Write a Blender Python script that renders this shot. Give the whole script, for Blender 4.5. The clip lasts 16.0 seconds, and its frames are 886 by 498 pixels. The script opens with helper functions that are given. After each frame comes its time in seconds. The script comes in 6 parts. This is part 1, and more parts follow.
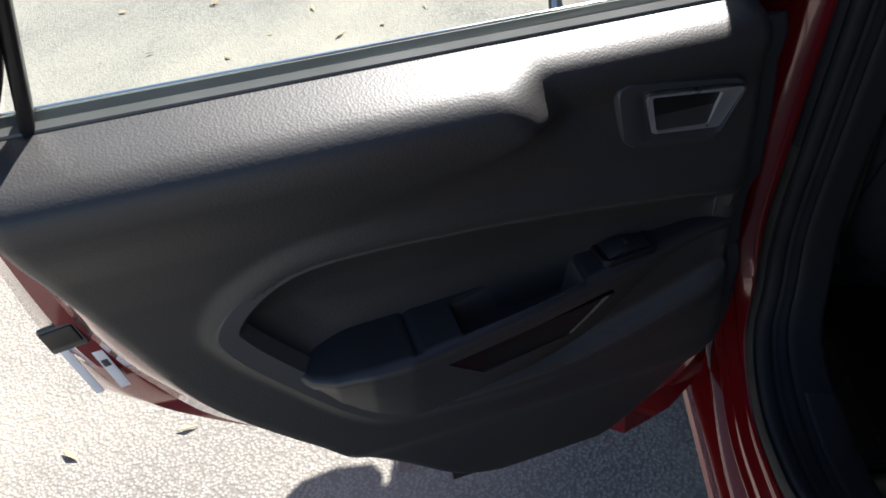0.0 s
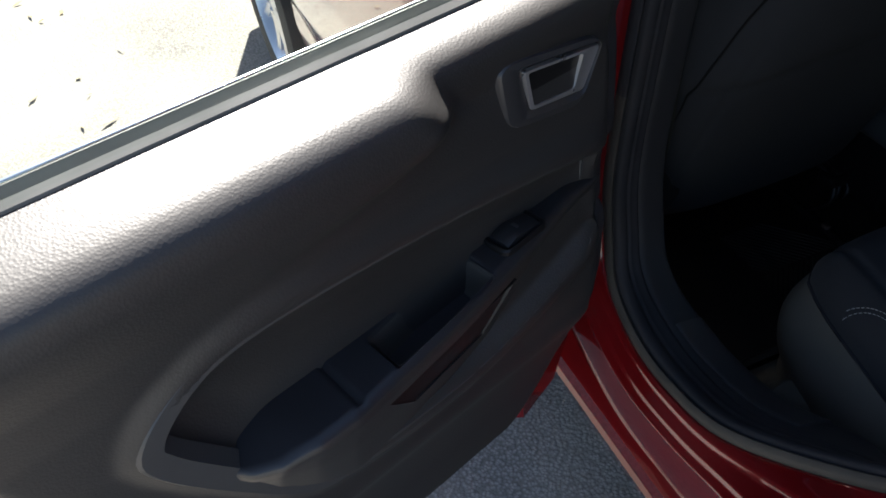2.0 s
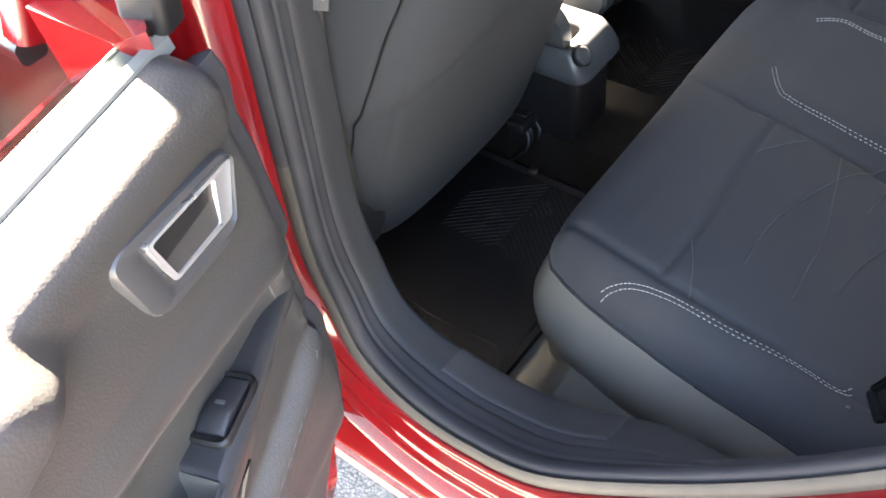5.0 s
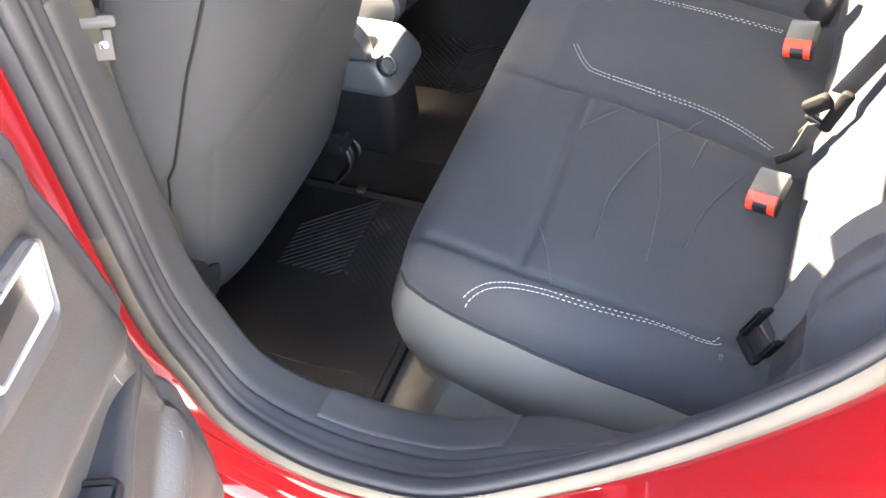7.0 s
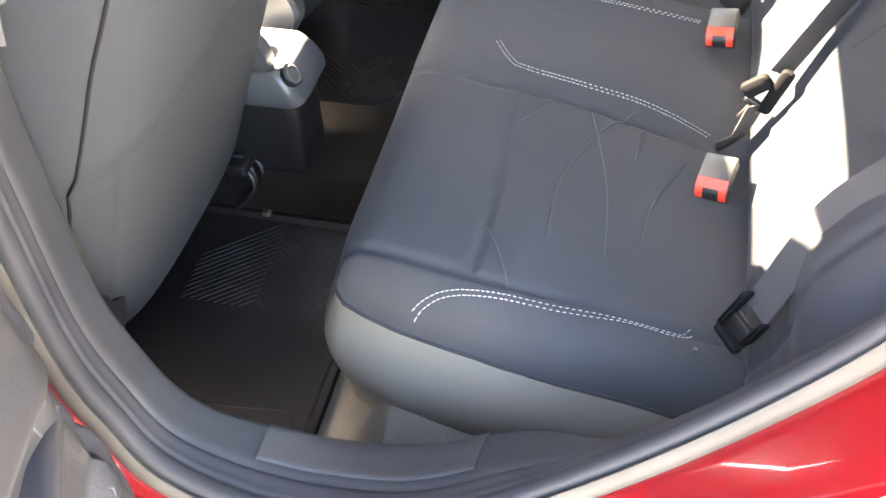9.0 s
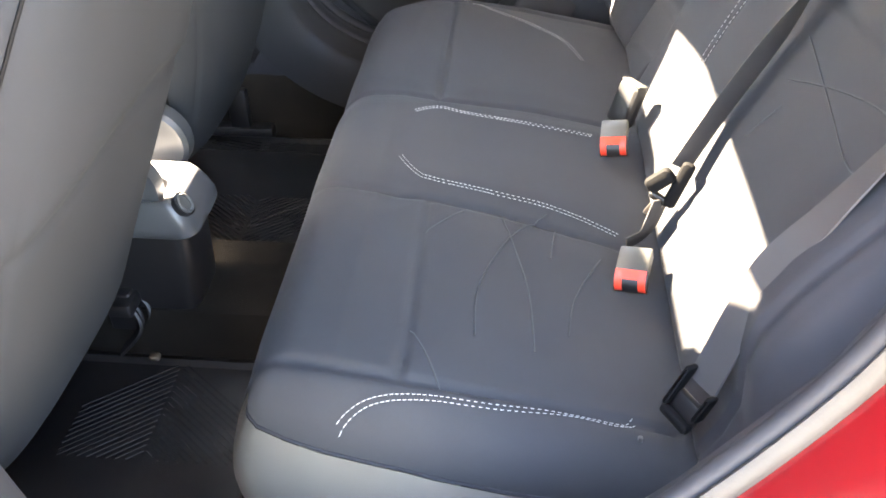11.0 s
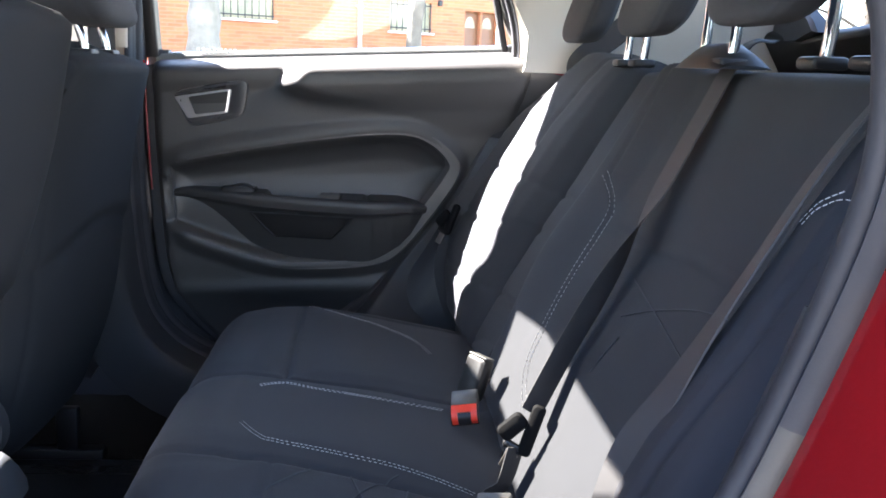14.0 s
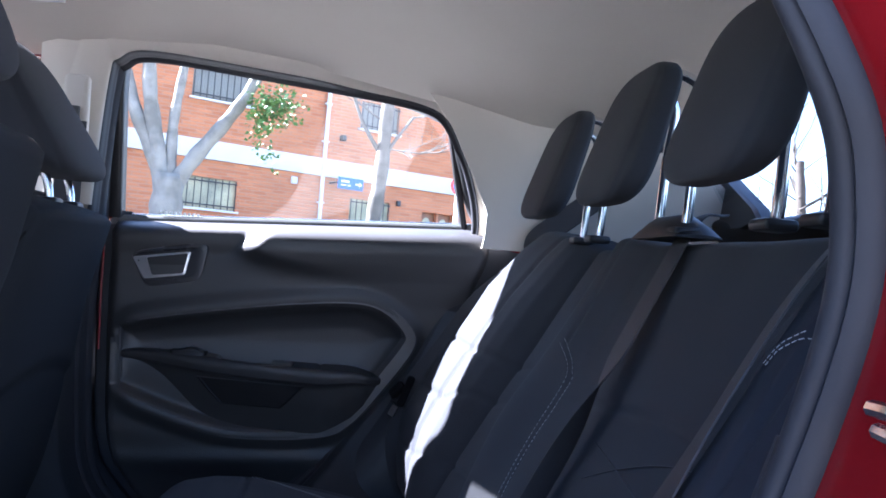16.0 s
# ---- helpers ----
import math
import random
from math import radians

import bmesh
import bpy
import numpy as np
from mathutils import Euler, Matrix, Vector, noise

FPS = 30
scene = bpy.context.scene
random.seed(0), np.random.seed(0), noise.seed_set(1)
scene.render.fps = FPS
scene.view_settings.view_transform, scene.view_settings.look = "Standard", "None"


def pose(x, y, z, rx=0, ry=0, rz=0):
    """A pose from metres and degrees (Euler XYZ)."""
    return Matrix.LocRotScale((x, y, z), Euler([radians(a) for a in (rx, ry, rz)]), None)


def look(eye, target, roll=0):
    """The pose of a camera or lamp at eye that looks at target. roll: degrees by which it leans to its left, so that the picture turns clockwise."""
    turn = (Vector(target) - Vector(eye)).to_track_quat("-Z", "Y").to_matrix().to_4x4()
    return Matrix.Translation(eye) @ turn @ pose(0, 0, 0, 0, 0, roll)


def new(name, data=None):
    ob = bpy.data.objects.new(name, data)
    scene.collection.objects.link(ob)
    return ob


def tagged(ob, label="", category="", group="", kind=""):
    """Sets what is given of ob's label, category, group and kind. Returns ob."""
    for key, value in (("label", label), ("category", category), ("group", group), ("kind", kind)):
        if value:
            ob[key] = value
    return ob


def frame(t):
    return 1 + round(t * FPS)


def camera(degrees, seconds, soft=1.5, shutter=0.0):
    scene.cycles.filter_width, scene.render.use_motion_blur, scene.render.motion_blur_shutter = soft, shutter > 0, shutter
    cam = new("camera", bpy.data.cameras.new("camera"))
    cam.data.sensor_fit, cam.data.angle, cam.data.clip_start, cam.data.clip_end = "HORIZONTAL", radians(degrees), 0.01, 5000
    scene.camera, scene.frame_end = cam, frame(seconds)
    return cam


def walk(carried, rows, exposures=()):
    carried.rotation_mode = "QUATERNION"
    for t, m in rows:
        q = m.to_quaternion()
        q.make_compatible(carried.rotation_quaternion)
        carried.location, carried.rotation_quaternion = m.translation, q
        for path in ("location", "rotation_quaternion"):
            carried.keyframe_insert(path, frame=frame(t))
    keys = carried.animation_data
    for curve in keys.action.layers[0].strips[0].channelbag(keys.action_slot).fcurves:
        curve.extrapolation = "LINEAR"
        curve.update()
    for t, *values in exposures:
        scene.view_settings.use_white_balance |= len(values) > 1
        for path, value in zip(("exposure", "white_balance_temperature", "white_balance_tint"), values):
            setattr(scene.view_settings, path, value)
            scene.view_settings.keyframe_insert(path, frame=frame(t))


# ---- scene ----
cam = camera(54.3, 16.0, soft=1.7)
PATH = [
    (0, (0.986, -0.964, 1.375), (-0.515, -1.147, 0.066), -7.8),
    (0.5, (0.964, -1.021, 1.375), (-0.533, -1.066, 0.05), -7.2),
    (1, (0.95, -1.055, 1.37), (-0.546, -0.99, 0.044), -7.9),
    (1.5, (0.926, -1.11, 1.359), (-0.535, -0.833, 0.021), -6.5),
    (2, (0.901, -1.129, 1.353), (-0.507, -0.684, 0.003), -7.4),
    (2.5, (0.869, -1.126, 1.345), (-0.462, -0.542, -0.029), -8.2),
    (3, (0.834, -1.094, 1.336), (-0.42, -0.451, -0.083), -9.7),
    (3.5, (0.804, -1.054, 1.337), (-0.413, -0.381, -0.1), -11.4),
    (4, (0.778, -1.001, 1.333), (-0.403, -0.33, -0.135), -12.7),
    (4.5, (0.749, -0.962, 1.326), (-0.349, -0.213, -0.168), -13.5),
    (5, (0.714, -0.962, 1.33), (-0.274, -0.1, -0.18), -13.3),
    (5.2, (0.708, -0.968, 1.328), (-0.239, -0.055, -0.178), -13.0),
    (7.3, (0.656, -0.942, 1.301), (0.039, 0.163, -0.247), -11.3),
    (7.5, (0.642, -0.939, 1.305), (0.06, 0.17, -0.254), -10.8),
    (8, (0.627, -0.943, 1.301), (0.1, 0.194, -0.257), -9.8),
    (8.2, (0.62, -0.937, 1.287), (0.118, 0.212, -0.272), -9.0),
    (10.3, (0.544, -0.966, 1.167), (0.313, 0.493, -0.181), -2.1),
    (10.5, (0.544, -0.965, 1.161), (0.339, 0.521, -0.161), -1.7),
    (11, (0.536, -0.974, 1.143), (0.389, 0.597, -0.086), -0.6),
    (11.5, (0.528, -0.984, 1.127), (0.446, 0.669, 0.004), 0.8),
    (12, (0.537, -0.99, 1.097), (0.506, 0.731, 0.08), 1.2),
    (12.5, (0.548, -1.007, 1.071), (0.557, 0.796, 0.204), 1.3),
    (13, (0.556, -1.008, 1.043), (0.599, 0.861, 0.332), 1.1),
    (13.5, (0.555, -1.015, 1.016), (0.66, 0.904, 0.463), 1.3),
    (14, (0.551, -1.019, 0.991), (0.704, 0.931, 0.576), 2.3),
    (14.5, (0.546, -1.021, 0.969), (0.742, 0.947, 0.674), 3.2),
    (15, (0.545, -1.019, 0.955), (0.768, 0.961, 0.777), 3.7),
    (15.5, (0.54, -1.017, 0.945), (0.777, 0.968, 0.873), 4.3),
    (16, (0.544, -1.017, 0.94), (0.785, 0.968, 0.986), 4.8),
]
EXPOSURES = [
    (0.0, 1.75, 6300, 12), (1.0, 1.8, 6300, 12), (2.0, 2.25, 6500, 12), (2.5, 2.75, 6700, 12), (3.0, 3.55, 7000, 13), (3.5, 4.25, 7200, 13),
    (4.0, 4.6, 7500, 14), (5.0, 6.1, 8000, 14), (7.5, 7.2, 8600, 18), (8.0, 7.2, 8600, 18), (10.5, 7.15, 8500, 17), (11.0, 7.18, 8400, 17),
    (12.0, 7.18, 8400, 17), (12.5, 7.0, 7900, 16), (13.0, 6.4, 7400, 17), (13.5, 5.7, 6300, 20), (14.0, 5.2, 6300, 17), (14.5, 4.7, 5400, 19),
    (15.0, 4.35, 5250, 22), (16.0, 4.15, 5250, 23)]
walk(cam, [(t, look(eye, target, roll)) for t, eye, target, roll in PATH], EXPOSURES)

# ---- daylight: a winter sun from ahead of the car ----
SUN = Vector((-1.0, 0.40, 1.0)).normalized()
world = bpy.data.worlds.new("sky")
scene.world = world
world.use_nodes = True
wn = world.node_tree
wn.nodes.clear()
sky = wn.nodes.new("ShaderNodeTexSky")
sky.sky_type, sky.sun_disc = "NISHITA", False
sky.sun_elevation = math.asin(SUN.z)
sky.sun_rotation = math.atan2(SUN.x, SUN.y)
back = wn.nodes.new("ShaderNodeBackground")
back.inputs["Strength"].default_value = 0.055
wout = wn.nodes.new("ShaderNodeOutputWorld")
wn.links.new(sky.outputs[0], back.inputs[0])
wn.links.new(back.outputs[0], wout.inputs[0])
sun = new("sun", bpy.data.lights.new("sun", "SUN"))
sun.data.energy, sun.data.angle, sun.data.color = 5.0, radians(0.5), (1.0, 0.95, 0.87)
sun.matrix_world = look(SUN * 20, (0, 0, 0))


# ---- materials ----
def material(name, base, rough=0.6, metal=0.0, other=None, spot=8.0, mix=0.5, grain="noise", size=400.0, bump=0.15,
             coat=0.0, depth=0.001, spec=0.5, sheen=0.0, vary=0.0):
    """A procedural surface: two colours mixed by large blotches, fine relief of the given kind."""
    m = bpy.data.materials.new(name)
    m.use_nodes = True
    nt = m.node_tree
    b = nt.nodes["Principled BSDF"]
    b.inputs["Roughness"].default_value, b.inputs["Metallic"].default_value = rough, metal
    b.inputs["Coat Weight"].default_value, b.inputs["Specular IOR Level"].default_value = coat, spec
    b.inputs["Coat Roughness"].default_value = 0.03
    b.inputs["Sheen Weight"].default_value = sheen
    co = nt.nodes.new("ShaderNodeTexCoord")
    large = nt.nodes.new("ShaderNodeTexNoise")
    large.inputs["Scale"].default_value, large.inputs["Detail"].default_value = spot, 6.0
    nt.links.new(co.outputs["Object"], large.inputs["Vector"])
    ramp = nt.nodes.new("ShaderNodeValToRGB")
    other = other or tuple(min(1.0, c * 1.25) for c in base)
    ramp.color_ramp.elements[0].color, ramp.color_ramp.elements[1].color = (*base, 1), (*other, 1)
    ramp.color_ramp.elements[0].position, ramp.color_ramp.elements[1].position = 0.5 - mix / 2, 0.5 + mix / 2
    nt.links.new(large.outputs[0], ramp.inputs[0])
    colour = ramp.outputs[0]
    if vary:
        info, hsv = nt.nodes.new("ShaderNodeObjectInfo"), nt.nodes.new("ShaderNodeHueSaturation")
        span = nt.nodes.new("ShaderNodeMapRange")
        span.inputs["To Min"].default_value, span.inputs["To Max"].default_value = 1 - vary, 1 + vary
        nt.links.new(info.outputs["Random"], span.inputs["Value"])
        nt.links.new(span.outputs[0], hsv.inputs["Value"])
        nt.links.new(colour, hsv.inputs["Color"])
        colour = hsv.outputs[0]
    nt.links.new(colour, b.inputs["Base Color"])
    if bump:
        if grain == "cells":
            fine = nt.nodes.new("ShaderNodeTexVoronoi")
            out = fine.outputs["Distance"]
        elif grain == "weave":
            fine = nt.nodes.new("ShaderNodeTexNoise")
            fine.inputs["Detail"].default_value = 4.0
            out = fine.outputs[0]
        else:
            fine = nt.nodes.new("ShaderNodeTexNoise")
            fine.inputs["Detail"].default_value = 3.0
            out = fine.outputs[0]
        fine.inputs["Scale"].default_value = size
        nt.links.new(co.outputs["Object"], fine.inputs["Vector"])
        bp = nt.nodes.new("ShaderNodeBump")
        bp.inputs["Strength"].default_value, bp.inputs["Distance"].default_value = bump, depth
        nt.links.new(out, bp.inputs["Height"])
        nt.links.new(bp.outputs[0], b.inputs["Normal"])
        rr = nt.nodes.new("ShaderNodeMapRange")
        rr.inputs["To Min"].default_value, rr.inputs["To Max"].default_value = max(0.0, rough - 0.08), min(1.0, rough + 0.08)
        nt.links.new(large.outputs[0], rr.inputs["Value"])
        nt.links.new(rr.outputs[0], b.inputs["Roughness"])
    return m


def glass_material(name, tint=(0.95, 0.97, 0.96), rough=0.0):
    m = bpy.data.materials.new(name)
    m.use_nodes = True
    nt = m.node_tree
    nt.nodes.clear()
    clear, gloss = nt.nodes.new("ShaderNodeBsdfTransparent"), nt.nodes.new("ShaderNodeBsdfGlossy")
    clear.inputs["Color"].default_value = (*tint, 1)
    gloss.inputs["Roughness"].default_value = rough
    mixer, out = nt.nodes.new("ShaderNodeMixShader"), nt.nodes.new("ShaderNodeOutputMaterial")
    mixer.inputs[0].default_value = 0.035
    nt.links.new(clear.outputs[0], mixer.inputs[1])
    nt.links.new(gloss.outputs[0], mixer.inputs[2])
    nt.links.new(mixer.outputs[0], out.inputs[0])
    return m


# Front seats: the bench's charcoal cloth darkened, their shade put into the colour.
FABRIC_SHADED = material("shaded_seat_fabric", (0.0165, 0.0185, 0.0215), 0.85, other=(0.022, 0.0245, 0.0285), spot=5, grain="weave", size=1400, bump=0.5, depth=0.0006, spec=0.2)
FABRIC = material("charcoal_fabric", (0.026, 0.028, 0.0325), 0.85, other=(0.036, 0.038, 0.043), spot=5, grain="weave", size=1400, bump=0.5, depth=0.0006, sheen=0.04, spec=0.2)
FABRIC_DARKER = material("darker_charcoal_fabric", (0.021, 0.022, 0.027), 0.8, other=(0.029, 0.030, 0.036), spot=6, grain="weave", size=1800, bump=0.4, depth=0.0005, sheen=0.04, spec=0.2)
VINYL = material("grey_vinyl", (0.098, 0.091, 0.079), 0.5, other=(0.125, 0.115, 0.099), spot=9, grain="cells", size=700, bump=0.2, depth=0.0005)
GRAINED = material("grained_black_plastic", (0.025, 0.0245, 0.025), 0.50, other=(0.031, 0.030, 0.030), spot=7, grain="cells", size=420, bump=0.28, depth=0.0005, spec=0.7)
PLASTIC = material("satin_black_plastic", (0.022, 0.023, 0.027), 0.38, other=(0.029, 0.030, 0.035), spot=12, size=900, bump=0.15, depth=0.0004)
DARK = material("black_plastic", (0.006, 0.006, 0.007), 0.45, other=(0.010, 0.010, 0.011), spot=10, size=700, bump=0.2, depth=0.0004)
MATTBLACK = material("matt_black_plastic", (0.004, 0.004, 0.0045), 0.8, other=(0.006, 0.006, 0.0065), spot=10, size=700, bump=0.2, depth=0.0004, spec=0.15)
# Black rubber lightened to grey; its sun highlights are put into the colour.
SEAL_SHEEN = material("window_seal_rubber_sheen", (0.11, 0.115, 0.11), 0.4, other=(0.15, 0.155, 0.15), spot=14, size=600, bump=0.1, depth=0.0003)
CONSOLE = material("console_grey_plastic", (0.040, 0.043, 0.046), 0.36, other=(0.052, 0.055, 0.058), spot=12, size=900, bump=0.15, depth=0.0004)
POCKET = material("pocket_liner_plastic", (0.045, 0.043, 0.040), 0.48, other=(0.058, 0.055, 0.051), spot=12, grain="cells", size=600, bump=0.15, depth=0.0004)
TRIM = material("grey_trim_plastic", (0.062, 0.061, 0.062), 0.36, other=(0.075, 0.074, 0.074), spot=12, size=900, bump=0.15, depth=0.0004)
MATT = material("matt_grey_plastic", (0.020, 0.021, 0.024), 0.62, other=(0.028, 0.029, 0.032), spot=10, size=900, bump=0.2, depth=0.0004, spec=0.4)
BEZEL = material("satin_grey_plastic", (0.040, 0.040, 0.043), 0.3, other=(0.048, 0.048, 0.052), spot=12, size=900, bump=0.1, depth=0.0004)
SCUFF = material("scuffed_sill_plastic", (0.030, 0.031, 0.034), 0.45, other=(0.046, 0.046, 0.048), spot=25, mix=0.6, size=900, bump=0.2, depth=0.0004)
RUBBER = material("door_seal_rubber", (0.021, 0.022, 0.026), 0.7, other=(0.034, 0.034, 0.038), spot=14, size=600, bump=0.2, depth=0.0005, spec=0.3)
SEAL_EDGE = material("dusty_seal_lip", (0.034, 0.032, 0.029), 0.65, other=(0.068, 0.062, 0.053), spot=18, size=600, bump=0.2, depth=0.0005)
RED = material("red_metallic_paint", (0.165, 0.0045, 0.0065), 0.17, 0.10, other=(0.19, 0.0055, 0.008), spot=3, size=2500, bump=0.03, depth=0.0002, coat=1.0)
CHROME = material("satin_chrome", (0.75, 0.76, 0.78), 0.16, 1.0, other=(0.82, 0.83, 0.85), spot=30, size=900, bump=0.03, depth=0.0003)
SILVER = material("satin_silver_paint", (0.50, 0.50, 0.51), 0.30, 0.72, other=(0.57, 0.57, 0.58), spot=30, size=900, bump=0.03, depth=0.0003)
STEEL = material("bare_steel", (0.5, 0.48, 0.45), 0.35, 1.0, other=(0.35, 0.3, 0.26), spot=40, size=500, bump=0.2)
HEADLINER = material("beige_headliner", (0.56, 0.52, 0.45), 0.95, other=(0.60, 0.56, 0.49), spot=4, grain="weave", size=900, bump=0.35, depth=0.0006, spec=0.1)
PILLAR = material("beige_pillar_plastic", (0.54, 0.50, 0.43), 0.55, other=(0.58, 0.54, 0.47), spot=6, grain="cells", size=600, bump=0.25, depth=0.0005)
CARPET = material("black_carpet", (0.008, 0.0075, 0.0065), 1.0, other=(0.021, 0.018, 0.0145), spot=14, mix=0.6, grain="weave", size=900, bump=1.0, depth=0.003, spec=0.1)
DUSTY = material("dusty_grey_carpet", (0.10, 0.098, 0.085), 1.0, other=(0.17, 0.165, 0.145), spot=16, mix=0.6, grain="weave", size=800, bump=1.0, depth=0.003, spec=0.1)
# Ribs paler than the mat: dust, plus gloss highlights put into the colour.
RIBS = material("dusty_mat_ribs_gloss", (0.014, 0.014, 0.016), 0.26, other=(0.030, 0.030, 0.031), spot=11, mix=0.7, size=500, bump=0.3, depth=0.0005)
MAT = material("rubber_mat", (0.0055, 0.0055, 0.0068), 0.36, other=(0.012, 0.0115, 0.0115), spot=9, mix=0.6, size=500, bump=0.3, depth=0.0008)
WEBBING = material("belt_webbing", (0.039, 0.039, 0.041), 0.6, other=(0.049, 0.048, 0.050), spot=20, grain="weave", size=1500, bump=0.5, depth=0.0005, spec=0.3)
THREAD = material("white_thread", (0.40, 0.40, 0.40), 0.8, other=(0.5, 0.5, 0.49), spot=90, size=3000, bump=0.2, depth=0.0002)
CREASE = material("crease_line", (0.036, 0.038, 0.043), 0.85, other=(0.045, 0.047, 0.053), spot=30, size=1500, bump=0.3, depth=0.0003)
BUTTON = material("red_button", (0.75, 0.045, 0.02), 0.4, other=(0.85, 0.06, 0.03), spot=30, size=900, bump=0.1, depth=0.0003)
GREYBOX = material("grey_buckle_plastic", (0.055, 0.055, 0.052), 0.42, other=(0.07, 0.07, 0.066), spot=25, size=900, bump=0.2, depth=0.0004)
PAPER = material("white_sticker", (0.80, 0.80, 0.82), 0.5, other=(0.86, 0.86, 0.88), spot=20, size=900, bump=0.05)
INK = material("dark_print", (0.03, 0.03, 0.035), 0.6, size=900, bump=0.05)
TINTED = glass_material("tinted_glass", (0.55, 0.55, 0.53))
PRIVACY = glass_material("rear_glass", (0.78, 0.79, 0.78))
GLASS = glass_material("clear_glass", (0.93, 0.96, 0.94))
TYRE = material("tyre_rubber", (0.022, 0.022, 0.022), 0.8, other=(0.05, 0.047, 0.043), spot=12, size=300, bump=0.4)
ALLOY = material("silver_alloy", (0.62, 0.62, 0.63), 0.3, 0.8, other=(0.70, 0.70, 0.71), spot=10, size=900, bump=0.05)
LAMP = material("clear_lamp_lens", (0.7, 0.7, 0.72), 0.15, other=(0.8, 0.8, 0.82), spot=10, size=200, bump=0.1, coat=1.0)
LAMP_RED = material("red_lamp_lens", (0.45, 0.01, 0.012), 0.15, other=(0.5, 0.02, 0.02), spot=10, size=200, bump=0.1, coat=1.0)


# ---- building helpers ----
def sm(a, b, x):
    t = min(1.0, max(0.0, (x - a) / (b - a)))
    return t * t * (3 - 2 * t)


def lerp(a, b, t):
    return a + (b - a) * t


def table(rows, x):
    """A piecewise smooth curve through rows of (x, value)."""
    if x <= rows[0][0]:
        return rows[0][1]
    for (a, p), (b, q) in zip(rows, rows[1:]):
        if x <= b:
            return lerp(p, q, (x - a) / (b - a))
    return rows[-1][1]


def spline(points, steps=8, closed=False):
    """A smooth line through the points."""
    pts = [Vector(p) for p in points]
    n, out = len(pts), []
    for i in range(n if closed else n - 1):
        if closed:
            a, b, c, d = (pts[(i + k) % n] for k in (-1, 0, 1, 2))
        else:
            a, b, c, d = pts[max(i - 1, 0)], pts[i], pts[i + 1], pts[min(i + 2, n - 1)]
        for k in range(steps):
            t = k / steps
            out.append(0.5 * ((2 * b) + (c - a) * t + (2 * a - 5 * b + 4 * c - d) * t * t + (3 * b - a - 3 * c + d) * t ** 3))
    if not closed:
        out.append(pts[-1].copy())
    return out


def finish(name, bm, mat, parent=None, label="", smooth=40):
    bmesh.ops.recalc_face_normals(bm, faces=bm.faces)
    me = bpy.data.meshes.new(name)
    for f in bm.faces:
        f.smooth = True
    bm.to_mesh(me)
    bm.free()
    me.set_sharp_from_angle(angle=radians(smooth))
    me.materials.append(mat)
    ob = new(name, me)
    if parent:
        ob.parent = parent
    if label:
        ob["label"] = label
    return ob


def part(name, bm, mat, parent, label="", smooth=40):
    return finish(name, bm, mat, parent, label, smooth)


def thing(name, label, category, group="", kind=""):
    return tagged(new(name), label, category, group, kind)


def structure(name, bm, mat, label, category, smooth=40):
    return tagged(finish(name, bm, mat, None, "", smooth), label, category, "", "structure")


def loft(rings, closed=True, caps=True, bm=None, loop=False):
    """A skin through rings of equally many points. loop: the last ring joins the first."""
    bm = bm or bmesh.new()
    rows = [[bm.verts.new(p) for p in ring] for ring in rings]
    pairs = list(zip(rows, rows[1:])) + ([(rows[-1], rows[0])] if loop else [])
    for a, b in pairs:
        n = len(a)
        for i in range(n if closed else n - 1):
            j = (i + 1) % n
            bm.faces.new((a[i], a[j], b[j], b[i]))
    if caps and closed and not loop:
        bm.faces.new(list(reversed(rows[0])))
        bm.faces.new(rows[-1])
    return bm


def sheet(f, nu, nv, thick=0.0, bm=None, skip=None):
    """A surface f(u, v) over the unit square, given a thickness along its normals."""
    bm = bm or bmesh.new()
    rows = [[bm.verts.new(f(i / nu, j / nv)) for j in range(nv + 1)] for i in range(nu + 1)]
    made = [bm.faces.new((rows[i][j], rows[i + 1][j], rows[i + 1][j + 1], rows[i][j + 1])) for i in range(nu) for j in range(nv)
            if not (skip and skip((rows[i][j].co + rows[i + 1][j + 1].co) / 2))]
    if thick:
        bm.normal_update()
        used = {v for f in made for v in f.verts}
        twin = {v: bm.verts.new(v.co - v.normal * thick) for v in used}
        rim = [(e.verts[0], e.verts[1], e.link_faces[0]) for e in {e for f in made for e in f.edges} if len(e.link_faces) == 1]
        for f in made:
            bm.faces.new([twin[v] for v in reversed(f.verts)])
        for p, q, f in rim:
            vs = list(f.verts)
            if vs[(vs.index(p) + 1) % len(vs)] is not q:
                p, q = q, p
            bm.faces.new((q, p, twin[p], twin[q]))
    for v in [v for v in bm.verts if not v.link_faces]:
        bm.verts.remove(v)
    return bm


def sweep(points, section, closed=False, up=Vector((0, 1, 0)), bm=None, taper=None):
    """Carries a section (pairs: across, along up) along a line."""
    pts, rings, n = [Vector(p) for p in points], [], len(points)
    for i, p in enumerate(pts):
        a, b = (pts[i - 1], pts[(i + 1) % n]) if closed else (pts[max(i - 1, 0)], pts[min(i + 1, n - 1)])
        along = (b - a).normalized()
        side = along.cross(up).normalized()
        top = side.cross(along).normalized()
        k = taper(i / (n - 1)) if taper else 1.0
        rings.append([p + side * s * k + top * h * k for s, h in section])
    return loft(rings, True, not closed, bm, closed)


def circle(r, n=10, ry=None):
    return [(r * math.cos(2 * math.pi * k / n), (ry or r) * math.sin(2 * math.pi * k / n)) for k in range(n)]


